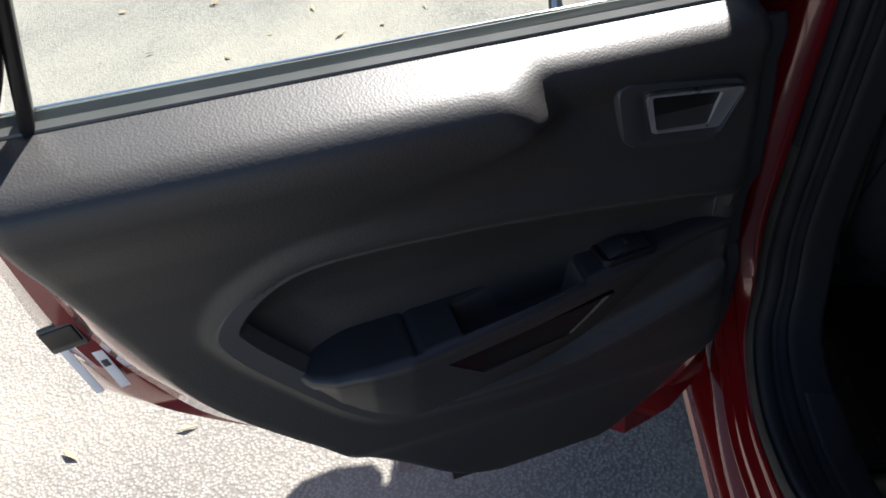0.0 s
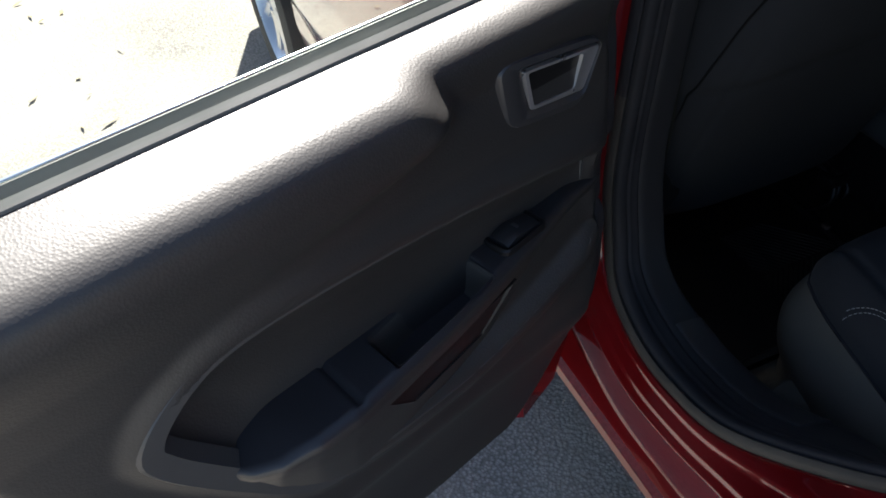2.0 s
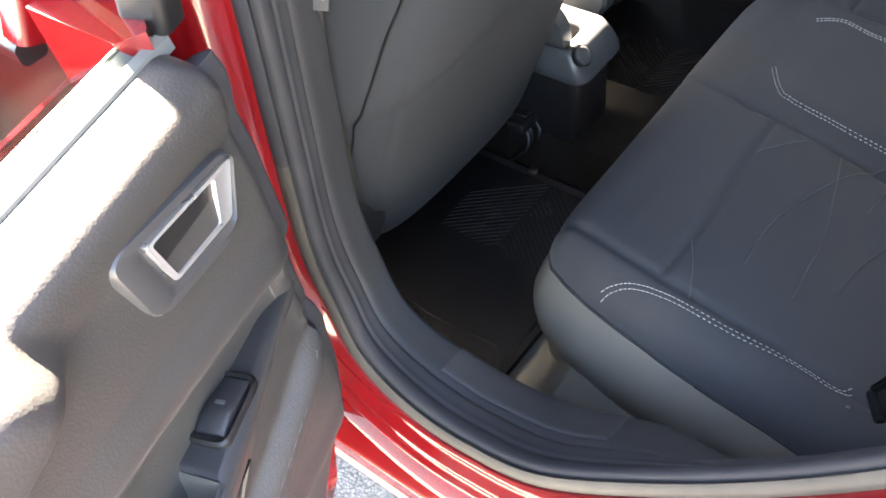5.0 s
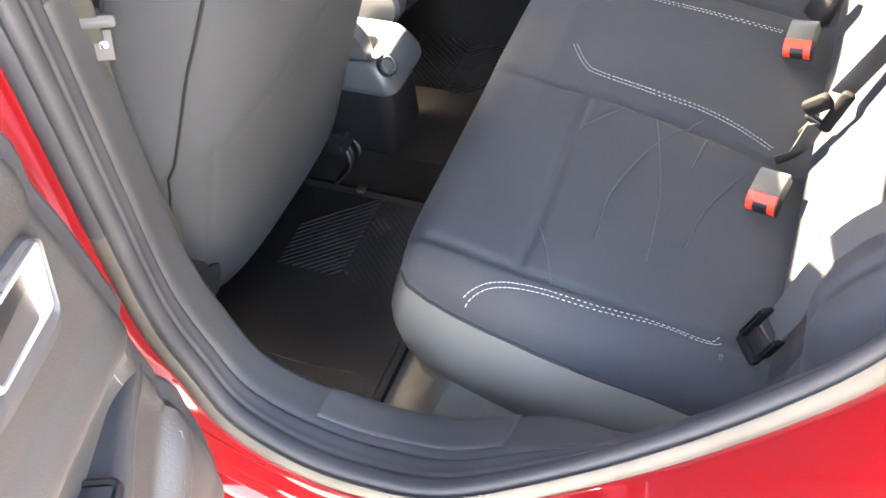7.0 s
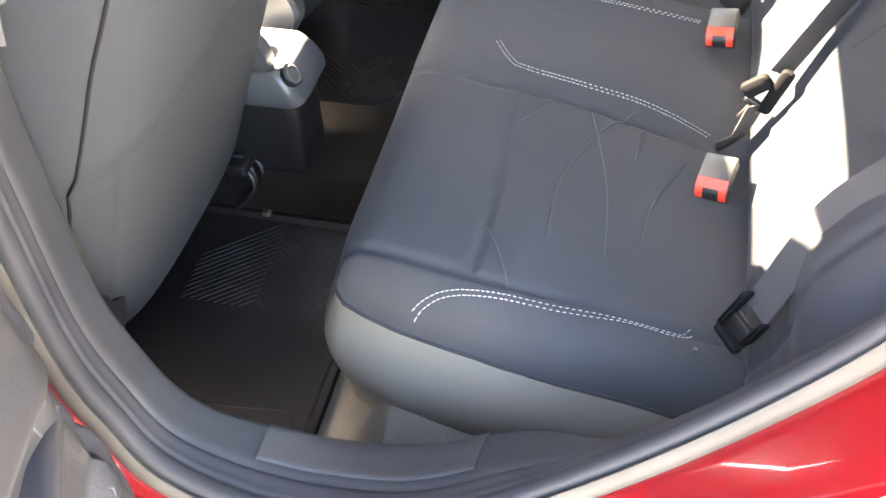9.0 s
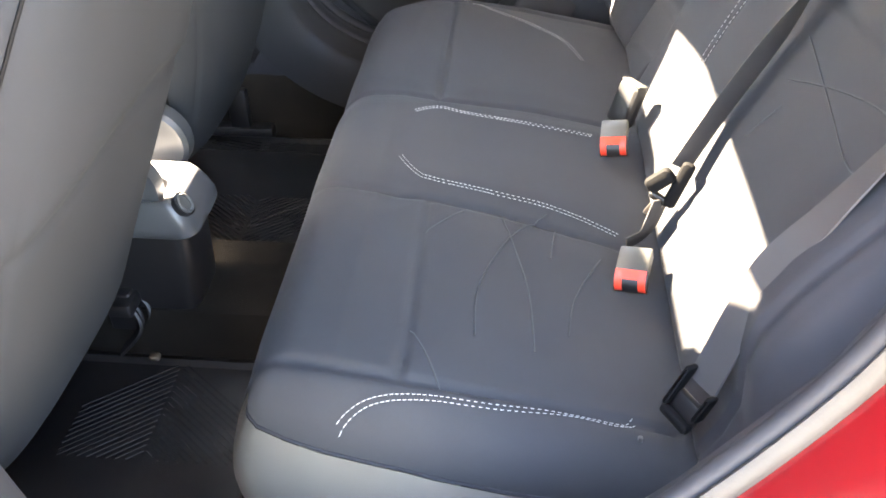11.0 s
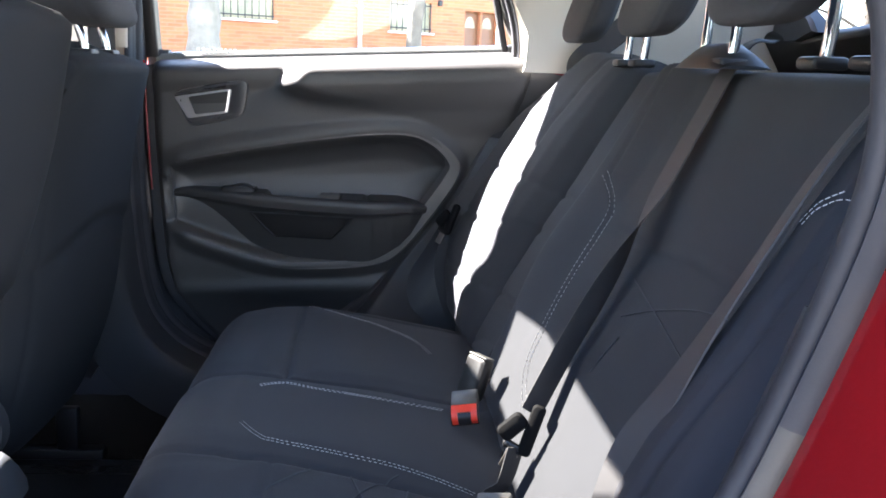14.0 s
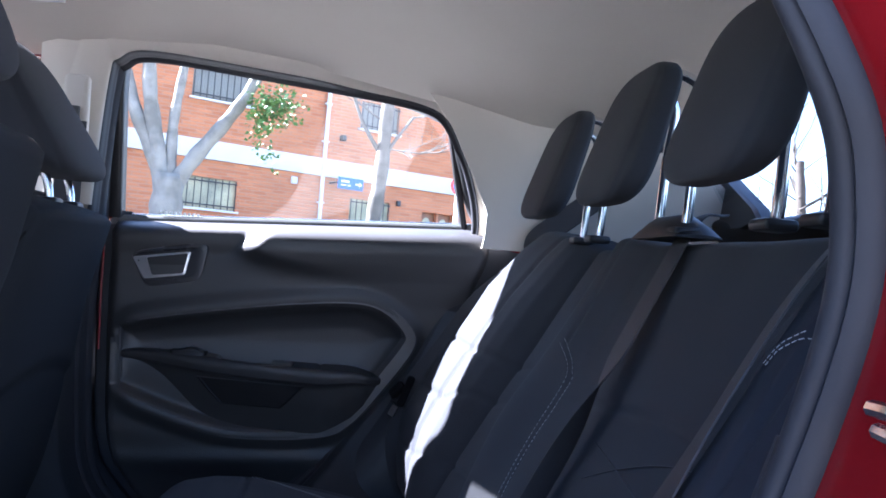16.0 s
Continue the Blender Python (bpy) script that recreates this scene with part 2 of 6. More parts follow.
def rounded(w, h, r, n=4):
    """A rounded rectangle, as pairs."""
    out = []
    for cx, cy, a0 in ((w / 2 - r, h / 2 - r, 0), (-w / 2 + r, h / 2 - r, 90), (-w / 2 + r, -h / 2 + r, 180), (w / 2 - r, -h / 2 + r, 270)):
        for k in range(n + 1):
            a = radians(a0 + 90 * k / n)
            out.append((cx + r * math.cos(a), cy + r * math.sin(a)))
    return out


def box(sx, sy, sz, r=0.003, m=None, bm=None):
    """A block with rounded edges, centred, put at m."""
    bm = bm or bmesh.new()
    r = min(r, sx * 0.45, sy * 0.45, sz * 0.45)
    rings = []
    for k, (dz, ins) in enumerate(((-sz / 2, r), (-sz / 2 + r * 0.3, r * 0.3), (-sz / 2 + r, 0), (sz / 2 - r, 0), (sz / 2 - r * 0.3, r * 0.3), (sz / 2, r))):
        ring = rounded(sx - 2 * ins, sy - 2 * ins, max(r - ins * 0.5, 0.0004), 3)
        rings.append([(m or Matrix()) @ Vector((x, y, dz)) for x, y in ring])
    return loft(rings, True, True, bm)


def tube(points, r, n=8, bm=None):
    pts = [Vector(p) for p in points]
    way = (pts[-1] - pts[0]).normalized()
    up = Vector((0, 0, 1)) if abs(way.z) < 0.8 else Vector((1, 0, 0))
    return sweep(pts, circle(r, n), up=up, bm=bm)


def frame_matrix(origin, ax, az):
    """A pose with the given x and z axes."""
    ax, az = Vector(ax).normalized(), Vector(az).normalized()
    ay = az.cross(ax).normalized()
    ax = ay.cross(az)
    return Matrix(((ax.x, ay.x, az.x, origin[0]), (ax.y, ay.y, az.y, origin[1]), (ax.z, ay.z, az.z, origin[2]), (0, 0, 0, 1)))


def inside(poly, x, z):
    hit, n = False, len(poly)
    for i in range(n):
        (ax, az), (bx, bz) = poly[i], poly[i - 1]
        if (az > z) != (bz > z) and x < (bx - ax) * (z - az) / (bz - az) + ax:
            hit = not hit
    return hit


def off_line(poly, x, z):
    best = 9.0
    for (ax, az), (bx, bz) in zip(poly, poly[1:] + poly[:1]):
        dx, dz = bx - ax, bz - az
        t = min(1, max(0, ((x - ax) * dx + (z - az) * dz) / (dx * dx + dz * dz + 1e-12)))
        best = min(best, math.hypot(x - ax - t * dx, z - az - t * dz))
    return best


# ---- ground ----
def asphalt_material():
    m = bpy.data.materials.new("asphalt")
    m.use_nodes = True
    nt = m.node_tree
    b = nt.nodes["Principled BSDF"]
    b.inputs["Roughness"].default_value = 0.9
    co = nt.nodes.new("ShaderNodeTexCoord")
    cells, fine, large = nt.nodes.new("ShaderNodeTexVoronoi"), nt.nodes.new("ShaderNodeTexNoise"), nt.nodes.new("ShaderNodeTexNoise")
    cells.inputs["Scale"].default_value, fine.inputs["Scale"].default_value, large.inputs["Scale"].default_value = 150, 300, 1.6
    large.inputs["Detail"].default_value = 8
    for n in (cells, fine, large):
        nt.links.new(co.outputs["Object"], n.inputs["Vector"])
    stones = nt.nodes.new("ShaderNodeValToRGB")
    e = stones.color_ramp.elements
    e[0].color, e[1].color = (0.27, 0.262, 0.245, 1), (0.10, 0.098, 0.095, 1)
    e[0].position, e[1].position = 0.15, 0.65
    nt.links.new(cells.outputs["Distance"], stones.inputs[0])
    dust = nt.nodes.new("ShaderNodeValToRGB")
    d = dust.color_ramp.elements
    d[0].color, d[1].color = (0.08, 0.08, 0.08, 1), (0.62, 0.62, 0.62, 1)
    d[0].position, d[1].position = 0.34, 0.78
    nt.links.new(large.outputs[0], dust.inputs[0])
    mixer = nt.nodes.new("ShaderNodeMix")
    mixer.data_type = "RGBA"
    mixer.inputs["B"].default_value = (0.42, 0.38, 0.31, 1)
    nt.links.new(dust.outputs[0], mixer.inputs["Factor"])
    nt.links.new(stones.outputs[0], mixer.inputs["A"])
    nt.links.new(mixer.outputs["Result"], b.inputs["Base Color"])
    bp = nt.nodes.new("ShaderNodeBump")
    bp.inputs["Strength"].default_value, bp.inputs["Distance"].default_value = 0.5, 0.005
    bp.invert = True
    nt.links.new(cells.outputs["Distance"], bp.inputs["Height"])
    nt.links.new(bp.outputs[0], b.inputs["Normal"])
    return m


ASPHALT = asphalt_material()
structure("ground", sheet(lambda u, v: Vector((-400 + 800 * u, -400 + 800 * v, 0)), 8, 8), ASPHALT, "worn grey asphalt with dusty patches, sunlit beyond the car", "ground")


def litter():
    """Dry leaves and straw on the sunny ground."""
    rng, bm = random.Random(4), bmesh.new()
    for _ in range(80):
        x, y = rng.uniform(-3.2, 0.4), -1.25 - abs(rng.gauss(0, 0.75))
        a, l, w = rng.uniform(0, 6.3), rng.uniform(0.02, 0.06), rng.uniform(0.003, 0.02)
        m = Matrix.Translation((x, y, 0.004)) @ Matrix.Rotation(a, 4, "Z")
        pts = [(-l / 2, 0, 0), (0, -w / 2, 0.004), (l / 2, 0, rng.uniform(0, 0.01)), (0, w / 2, 0.006)]
        top = [bm.verts.new(m @ Vector(p)) for p in pts]
        low = [bm.verts.new(m @ Vector((p[0], p[1], p[2] - 0.0012))) for p in pts]
        bm.faces.new(top)
        bm.faces.new(low[::-1])
        for i in range(4):
            bm.faces.new((top[i], low[i], low[(i + 1) % 4], top[(i + 1) % 4]))
    ob = finish("dry_leaves", bm, material("straw", (0.40, 0.33, 0.20), 0.9, other=(0.30, 0.23, 0.14), spot=3, size=300))
    tagged(ob, "dry straw and fallen leaves scattered on sunlit asphalt", "leaves", "", "stuff")


litter()

# ---- car body ----
body = thing("hatchback_car", "glossy metallic red hatchback with a rear door standing open", "car")
# Door opening of the right side: x, y, z of the seal line, from the centre pillar round by the sill.
OPENING = [(0.118, 0.580, 1.22), (0.114, 0.585, 1.0), (0.110, 0.592, 0.80), (0.112, 0.620, 0.63), (0.125, 0.645, 0.52), (0.170, 0.660, 0.45), (0.250, 0.665, 0.405),
           (0.330, 0.665, 0.400), (0.420, 0.660, 0.440), (0.525, 0.655, 0.530), (0.610, 0.655, 0.640), (0.698, 0.660, 0.764), (0.760, 0.655, 0.900),
           (0.805, 0.640, 0.985), (0.806, 0.625, 1.05), (0.785, 0.607, 1.12), (0.755, 0.595, 1.18), (0.728, 0.588, 1.218), (0.690, 0.584, 1.237), (0.610, 0.578, 1.248),
           (0.400, 0.575, 1.264), (0.190, 0.575, 1.277), (0.133, 0.578, 1.258)]
# The side with the open door: a higher sill and a tucked-in wheel arch.
NEAR_OPENING = [(0.158, 0.590, 1.22), (0.158, 0.603, 1.0), (0.146, 0.619, 0.80), (0.140, 0.632, 0.645), (0.155, 0.637, 0.552), (0.192, 0.650, 0.500), (0.265, 0.657, 0.467),
                (0.346, 0.656, 0.459), (0.442, 0.647, 0.476), (0.560, 0.612, 0.537), (0.665, 0.580, 0.617), (0.757, 0.553, 0.718), (0.802, 0.553, 0.832),
                (0.816, 0.577, 0.936), (0.806, 0.592, 1.005), (0.786, 0.602, 1.05), (0.750, 0.600, 1.115), (0.708, 0.590, 1.175), (0.675, 0.585, 1.215), (0.640, 0.582, 1.238), (0.580, 0.578, 1.250),
                (0.400, 0.575, 1.264), (0.225, 0.577, 1.277), (0.174, 0.583, 1.258)]
OPENING = [(x, y + 0.026 * sm(1.05, 1.2, z), z + 0.006 * sm(1.05, 1.2, z)) for x, y, z in OPENING]
LINES = {1: spline(OPENING, 6, True), -1: spline(NEAR_OPENING, 6, True)}


def opening_rings(side, section, which=None):
    rings, line = [], LINES[side]
    n = len(line)
    for i in which if which is not None else range(n):
        p, a, b = line[i], line[i - 1], line[(i + 1) % n]
        t = (b - a).normalized()
        o = Vector((t.z, 0, -t.x)).normalized()
        if o.dot(Vector((p.x - 0.42, 0, p.z - 0.85))) < 0:
            o = -o
        up = 1 - 0.6 * sm(1.0, 1.2, p.z)
        low = 1 - 0.55 * (1 - sm(0.47, 0.62, p.z))
        deep = (1 - 0.80 * sm(0.45, 0.60, p.x) * sm(0.45, 0.6, p.z)) * (0.77 - 0.10 * sm(0.3, 0.18, p.x) if side < 0 else 1)
        tuck = max(0.0, 0.655 - p.y) * sm(0.3, 0.5, p.x) * sm(1.05, 0.95, p.z)
        rings.append([Vector((p.x + o.x * min(s, 0.085 if p.x < 0.2 and p.z > 0.62 else 9), side * (p.y + tuck * sm(0.03, 0.11, h) + h * (up * (low if h > 0.03 else 1) if h > 0 else deep)), p.z + o.z * min(s, 0.085 if p.x < 0.2 and p.z > 0.62 else 9))) for s, h in section])
    return rings


def smooth_section(pts, steps=3):
    return [(p.x, p.y) for p in spline([(a, b, 0) for a, b in pts], steps)]


def side_frame(side):
    red = smooth_section([(0.006, 0.024), (0.008, 0.036), (0.018, 0.060)], 2) + [(0.022, 0.064), (0.026, 0.0645), (0.029, 0.069), (0.036, 0.086), (0.039, 0.0905), (0.044, 0.091), (0.047, 0.096), (0.051, 0.104), (0.0535, 0.1095), (0.0565, 0.1095), (0.059, 0.105), (0.063, 0.107), (0.082, 0.113), (0.115, 0.116)]
    red += [(0.16, 0.095), (0.165, 0.03), (0.05, -0.01), (0.02, 0.02)]
    part("door_surround", loft(opening_rings(side, red), loop=True), RED, body, "red painted sill, pillar and door jamb", 50)
    seal = smooth_section([(0.004, -0.042), (-0.002, -0.036), (-0.004, -0.022), (-0.006, -0.014), (-0.005, -0.008), (-0.010, -0.002), (-0.013, 0.007), (-0.010, 0.014), (0.002, 0.017)], 3)
    seal += [(0.003, 0.10), (0.011, 0.10), (0.011, -0.02)] if side > 0 else [(0.01, -0.02)]
    part("door_seal", loft(opening_rings(side, seal), loop=True), RUBBER, body, "dark grey rubber door seal", 60)
    lip = [(0.005, 0.015), (-0.006, 0.016), (-0.008, 0.020), (-0.003, 0.025), (0.008, 0.0255), (0.012, 0.02)]
    line = LINES[side]
    n = len(line)
    sill = [k for k in range(n) if line[k].z < 0.80]
    rest = [k % n for k in range(sill[-1], sill[0] + n + 1)]
    part("seal_lip", loft(opening_rings(side, lip, sill), True, True), SEAL_EDGE, body, "dusty pale outer lip of the seal", 60)
    part("seal_lip", loft(opening_rings(side, lip, rest), True, True), RUBBER, body, "dark outer lip of the seal", 60)
    low = smooth_section([(0.004, -0.038), (0.001, -0.050), (0.005, -0.075), (0.009, -0.098), (0.015, -0.112), (0.040, -0.122), (0.11, -0.126)], 3) + [(0.11, -0.03), (0.02, -0.03)]
    lower = [i for i, p in enumerate(line) if p.z < 1.0]
    part("sill_trim", loft(opening_rings(side, low, lower), True, True), MATT, body, "black plastic sill and pillar trim", 50)
    up = [i for i in range(n) if i not in lower]
    k = next(j for j in range(len(up) - 1) if up[j + 1] - up[j] > 1) + 1 if up[-1] - up[0] > len(up) else 0
    order = up[k:] + up[:k]
    wide = smooth_section([(0.004, -0.034), (0.000, -0.040), (0.020, -0.050), (0.060, -0.048), (0.090, -0.032)], 3) + [(0.06, -0.01), (0.02, -0.02)]
    if side > 0:
        part("pillar_trim", loft(opening_rings(side, wide, order), True, True), PILLAR, body, "beige plastic pillar and roof edge trim", 50)
    else:
        k = next(j for j, q in enumerate(order) if line[q].z > 1.235)
        part("rear_edge_trim", loft(opening_rings(side, wide, order[:k + 1]), True, True), RUBBER, body, "dark grey seal backing on the rear pillar", 50)
        part("pillar_trim", loft(opening_rings(side, wide, order[k:]), True, True), PILLAR, body, "beige plastic pillar and roof edge trim", 50)
    pad = smooth_section([(0.002, -0.054), (-0.0015, -0.056), (0.0015, -0.076), (0.0055, -0.098), (0.011, -0.112), (0.016, -0.113)], 3) + [(0.014, -0.10), (0.006, -0.06)]
    which = [i for i in lower if 0.255 < line[i].x < 0.492 and line[i].z < 0.52]
    part("scuff_plate", loft(opening_rings(side, pad, which), True, True), SCUFF, body, "smooth grey sill scuff plate")


for side in (-1, 1):
    side_frame(side)
part("door_striker", tube(spline([(0.816, -0.618, 0.878), (0.812, -0.640, 0.878), (0.811, -0.645, 0.883), (0.810, -0.640, 0.889), (0.812, -0.618, 0.889)], 5), 0.0045, 8), CHROME, body, "bright steel door striker")


def half_width(x, z):
    y = table([(0.18, 0.76), (0.35, 0.80), (0.55, 0.835), (0.75, 0.852), (0.92, 0.845), (0.98, 0.825), (1.02, 0.79), (1.36, 0.60)], z)
    if x < -1.3:
        y -= 0.30 * ((-1.3 - x) / 0.85) ** 2
    if x > 1.0:
        y -= 0.12 * ((x - 1.0) / 0.55) ** 2
    return y


def arch(x, cx, r=0.355, cz=0.31):
    """The lower edge of a panel over a wheel."""
    d = abs(x - cx)
    return cz + math.sqrt(r * r - d * d) if d < r else 0.24


WINDSCREEN_TOP, WINDSCREEN_FOOT = Vector((-0.66, 0, 1.325)), Vector((-1.25, 0, 0.94))


# Unseen roof opening, added and sized so the sun reaches the backrest.
ADDED_SUNROOF = (-0.205, 0.06, -0.18, 0.48)


def in_added_sunroof(p):
    return ADDED_SUNROOF[0] < p.x < ADDED_SUNROOF[1] and ADDED_SUNROOF[2] < p.y < ADDED_SUNROOF[3]


def shell():
    for side in (-1, 1):
        def fender(u, v):
            x = lerp(-2.02, -0.955, u)
            z0, z1 = arch(x, -1.36), table([(-2.02, 0.66), (-1.6, 0.84), (-0.95, 0.955)], x)
            z = lerp(z0, z1, v)
            return Vector((x, side * half_width(x, z), z))
        part("front_wing", sheet(fender, 44, 14, 0.02), RED, body)

        def quarter(u, v):
            z = lerp(0.24, 1.0, v)
            x0 = table([(0.24, 0.58), (0.40, 0.615), (0.48, 0.735), (0.52, 0.80), (0.58, 0.88), (0.62, 0.905), (0.68, 0.921), (0.75, 0.930), (0.90, 0.936), (1.0, 0.938)], z)
            x = lerp(x0, 1.60, u)
            zz = max(z, arch(x, 1.13))
            return Vector((x, side * (half_width(x, zz) - 0.028), zz))
        part("rear_quarter", sheet(quarter, 40, 20, 0.02), RED, body)

        def pillar_c(u, v):
            z = lerp(0.99, 1.36, v)
            x = lerp(table([(0.99, 0.925), (1.06, 0.90), (1.14, 0.86), (1.22, 0.80), (1.30, 0.74), (1.36, 0.69)], z), table([(0.99, 1.42), (1.36, 1.12)], z), u)
            return Vector((x, side * (half_width(x, z) - 0.03), z))
        part("rear_pillar", sheet(pillar_c, 12, 10, 0.02), RED, body)

        def rail(u, v):
            x = lerp(-0.58, 1.12, u)
            return Vector((x, side * lerp(0.615, 0.55, v), lerp(1.33, 1.40, v) - 0.05 * sm(0.4, 1.1, x)))
        part("roof_rail", sheet(rail, 20, 3, 0.02), RED, body)
        a = [WINDSCREEN_TOP + Vector((0, side * 0.58, -0.04)), Vector((-0.83, side * 0.66, 1.13)), WINDSCREEN_FOOT + Vector((0, side * 0.74, 0.0))]
        part("front_pillar", sweep(spline(a, 6), rounded(0.07, 0.06, 0.02)), RED, body)

        def inner_c(u, v):
            z = lerp(0.985, 1.27, v)
            x = lerp((0.045 if side < 0 else 0.0) + table([(0.93, 0.80), (1.0, 0.815), (1.06, 0.815), (1.12, 0.785), (1.21, 0.735), (1.27, 0.68)], z), table([(0.93, 1.42), (1.07, 1.34), (1.27, 1.17)], z), u)
            return Vector((x, side * (0.60 - 0.10 * sm(0.9, 1.4, x) - 0.16 * (z - 0.93)), z - 0.09 * sm(0.6, 1.2, x) * v))
        bm = sheet(inner_c, 40, 24, 0.006)
        part("rear_pillar_trim", bm, PILLAR, body, "beige plastic rear pillar trim")

        def side_low(u, v):
            z = lerp(0.45, 0.95, v)
            x = lerp(0.81 + (z - 0.45) * 0.42, 1.45, u)
            return Vector((x, side * (0.585 + 0.02 * math.sin(6 * v) - 0.03 * u), z))
        part("wheel_arch_trim", sheet(side_low, 16, 10, 0.012), PLASTIC, body)

        def seat_side(u, v):
            z = lerp(0.33, 0.86, v)
            x0 = table([(0.33, 0.43), (0.44, 0.425), (0.53, 0.530), (0.64, 0.614), (0.764, 0.702), (0.86, 0.745)], z)
            y = 0.645 - 0.035 * sm(0.0, 0.25, u) - 0.025 * u
            if side < 0:
                x0 = table([(0.33, 0.44), (0.476, 0.442), (0.537, 0.560), (0.617, 0.665), (0.718, 0.757), (0.86, 0.805)], z)
                y = table([(0.33, 0.632), (0.476, 0.630), (0.537, 0.597), (0.617, 0.566), (0.718, 0.541), (0.86, 0.541)], z) - 0.02 * sm(0.0, 0.25, u)
            return Vector((lerp(x0, 0.95, u), side * y, z))
        part("seat_side_trim", sheet(seat_side, 24, 20, 0.008 * side), PLASTIC, body, "smooth dark trim beside the bench")

        def kick(u, v):
            return Vector((lerp(-1.15, 0.13, u), side * (0.615 + 0.02 * v), lerp(0.22, 0.50, v)))
        part("kick_panel", sheet(kick, 12, 6, 0.008 * side), PLASTIC, body, "black lower side trim")
        rocker = [(0.645, 0.40), (0.660, 0.392), (0.680, 0.356), (0.684, 0.351), (0.695, 0.343), (0.711, 0.328), (0.716, 0.321), (0.717, 0.290), (0.722, 0.283), (0.720, 0.272), (0.645, 0.268)]
        part("rocker_panel", loft([[Vector((x, side * (y + dy), z)) for y, z in rocker] for x, dy in ((-0.95, 0.0), (-0.4, 0.006), (0.1, 0.006), (0.40, 0.0), (0.62, -0.006))]), RED, body, "red painted sill with a folded lower edge", 25)

    def roof(u, v):
        x, y = lerp(-0.66, 1.13, u), lerp(-0.56, 0.56, v)
        return Vector((x, y, 1.462 - 0.065 * (y / 0.56) ** 2 - 0.10 * sm(0.4, 1.15, x) - 0.13 * sm(-0.15, -0.68, x)))
    part("roof", sheet(roof, 96, 84, -0.02, None, in_added_sunroof), RED, body)

    def lid(u, v):
        x, y = lerp(ADDED_SUNROOF[0] - 0.01, ADDED_SUNROOF[1] + 0.01, u), lerp(ADDED_SUNROOF[2] - 0.01, ADDED_SUNROOF[3] + 0.01, v)
        return roof((x + 0.66) / 1.79, (y + 0.56) / 1.12) + Vector((0, 0, 0.004))
    part("added_sunroof_glass", sheet(lid, 8, 12, -0.004), TINTED, body, "tinted glass panel of the unseen, added sunroof")
    ring = [(ADDED_SUNROOF[0], ADDED_SUNROOF[2]), (ADDED_SUNROOF[1], ADDED_SUNROOF[2]), (ADDED_SUNROOF[1], ADDED_SUNROOF[3]), (ADDED_SUNROOF[0], ADDED_SUNROOF[3])]
    walls = [[Vector((x * k + (1 - k) * -0.10, y * k, z)) for x, y in ring] for z, k in ((1.372, 1.0), (1.430, 1.0), (1.430, 1.03), (1.372, 1.03))]
    part("added_sunroof_frame", loft(walls, True, False, loop=True), DARK, body, "black frame of the unseen, added sunroof")

    def bonnet(u, v):
        x, y = lerp(-1.18, -2.14, u), lerp(-1, 1, v)
        w = half_width(x, 0.8) - 0.05
        return Vector((x, y * w, 0.965 - 0.30 * u ** 1.8 - 0.05 * y * y))
    part("bonnet", sheet(bonnet, 16, 12, 0.02), RED, body)

    def bumper(u, v):
        a = lerp(-1, 1, u)
        return Vector((-2.18 + 0.22 * a * a, a * 0.76, lerp(0.18, 0.70, v)))
    part("front_bumper", sheet(bumper, 16, 6, 0.03), RED, body)

    def tail(u, v):
        a, z = lerp(-1, 1, u), lerp(0.28, 1.07, v)
        return Vector((table([(0.28, 1.66), (0.6, 1.64), (1.07, 1.36)], z) - 0.10 * a * a, a * lerp(0.72, 0.58, v), z))
    part("tailgate", sheet(tail, 16, 10, 0.03), RED, body)

    def hatch_pane(u, v):
        y = lerp(-0.64, 0.50, u)
        return Vector((lerp(1.315, 1.135, v) - 0.25 * y * y, y, lerp(1.075, 1.335, v)))
    part("rear_window", sheet(hatch_pane, 10, 6, 0.004), PRIVACY, body, "tinted rear window")
    edge = [hatch_pane(0, 0), hatch_pane(0.5, 0), hatch_pane(1, 0), hatch_pane(1, 1), hatch_pane(0.5, 1), hatch_pane(0, 1)]
    part("rear_window_frame", sweep(spline([Vector((p.x, p.y * (1.15 if p.y > 0 else 1.06), 1.205 + (p.z - 1.205) * 1.36)) for p in edge], 8, True), rounded(0.15, 0.03, 0.012), True, Vector((1, 0, 0.6))), DARK, body, "dark blue-black tailgate frame")

    corner = [(0.70, 1.16), (0.52, 1.158), (0.485, 1.148), (0.367, 1.086), (0.345, 1.066), (0.40, 1.052), (0.62, 1.05), (0.70, 1.08)]
    part("tailgate_corner", loft([[Vector((x + 0.02 * (z - 1.1), y + (0.52 - y) * k, z + (1.10 - z) * k)) for y, z in corner] for x, k in ((1.262, 0.0), (1.240, 0.0), (1.234, 0.06))]), PLASTIC, body, "blue-black tailgate corner trim", 30)

    def screen(u, v):
        y = lerp(-1, 1, u)
        p = WINDSCREEN_TOP.lerp(WINDSCREEN_FOOT, v)
        return Vector((p.x - 0.08 * (1 - y * y), y * lerp(0.56, 0.70, v), p.z - 0.02 * y * y))
    g = part("windscreen", sheet(screen, 10, 8, 0.004), GLASS, body, "clear windscreen")
    g.visible_shadow = False

    def pan(u, v):
        return Vector((lerp(-1.25, 1.55, u), lerp(-0.62, 0.62, v), 0.19))
    part("floor_pan", sheet(pan, 6, 4, 0.02), DARK, body)

    def firewall(u, v):
        return Vector((lerp(-1.25, -1.2, v), lerp(-0.72, 0.72, u), lerp(0.2, 0.93, v)))
    part("bulkhead", sheet(firewall, 4, 4, 0.02), DARK, body)

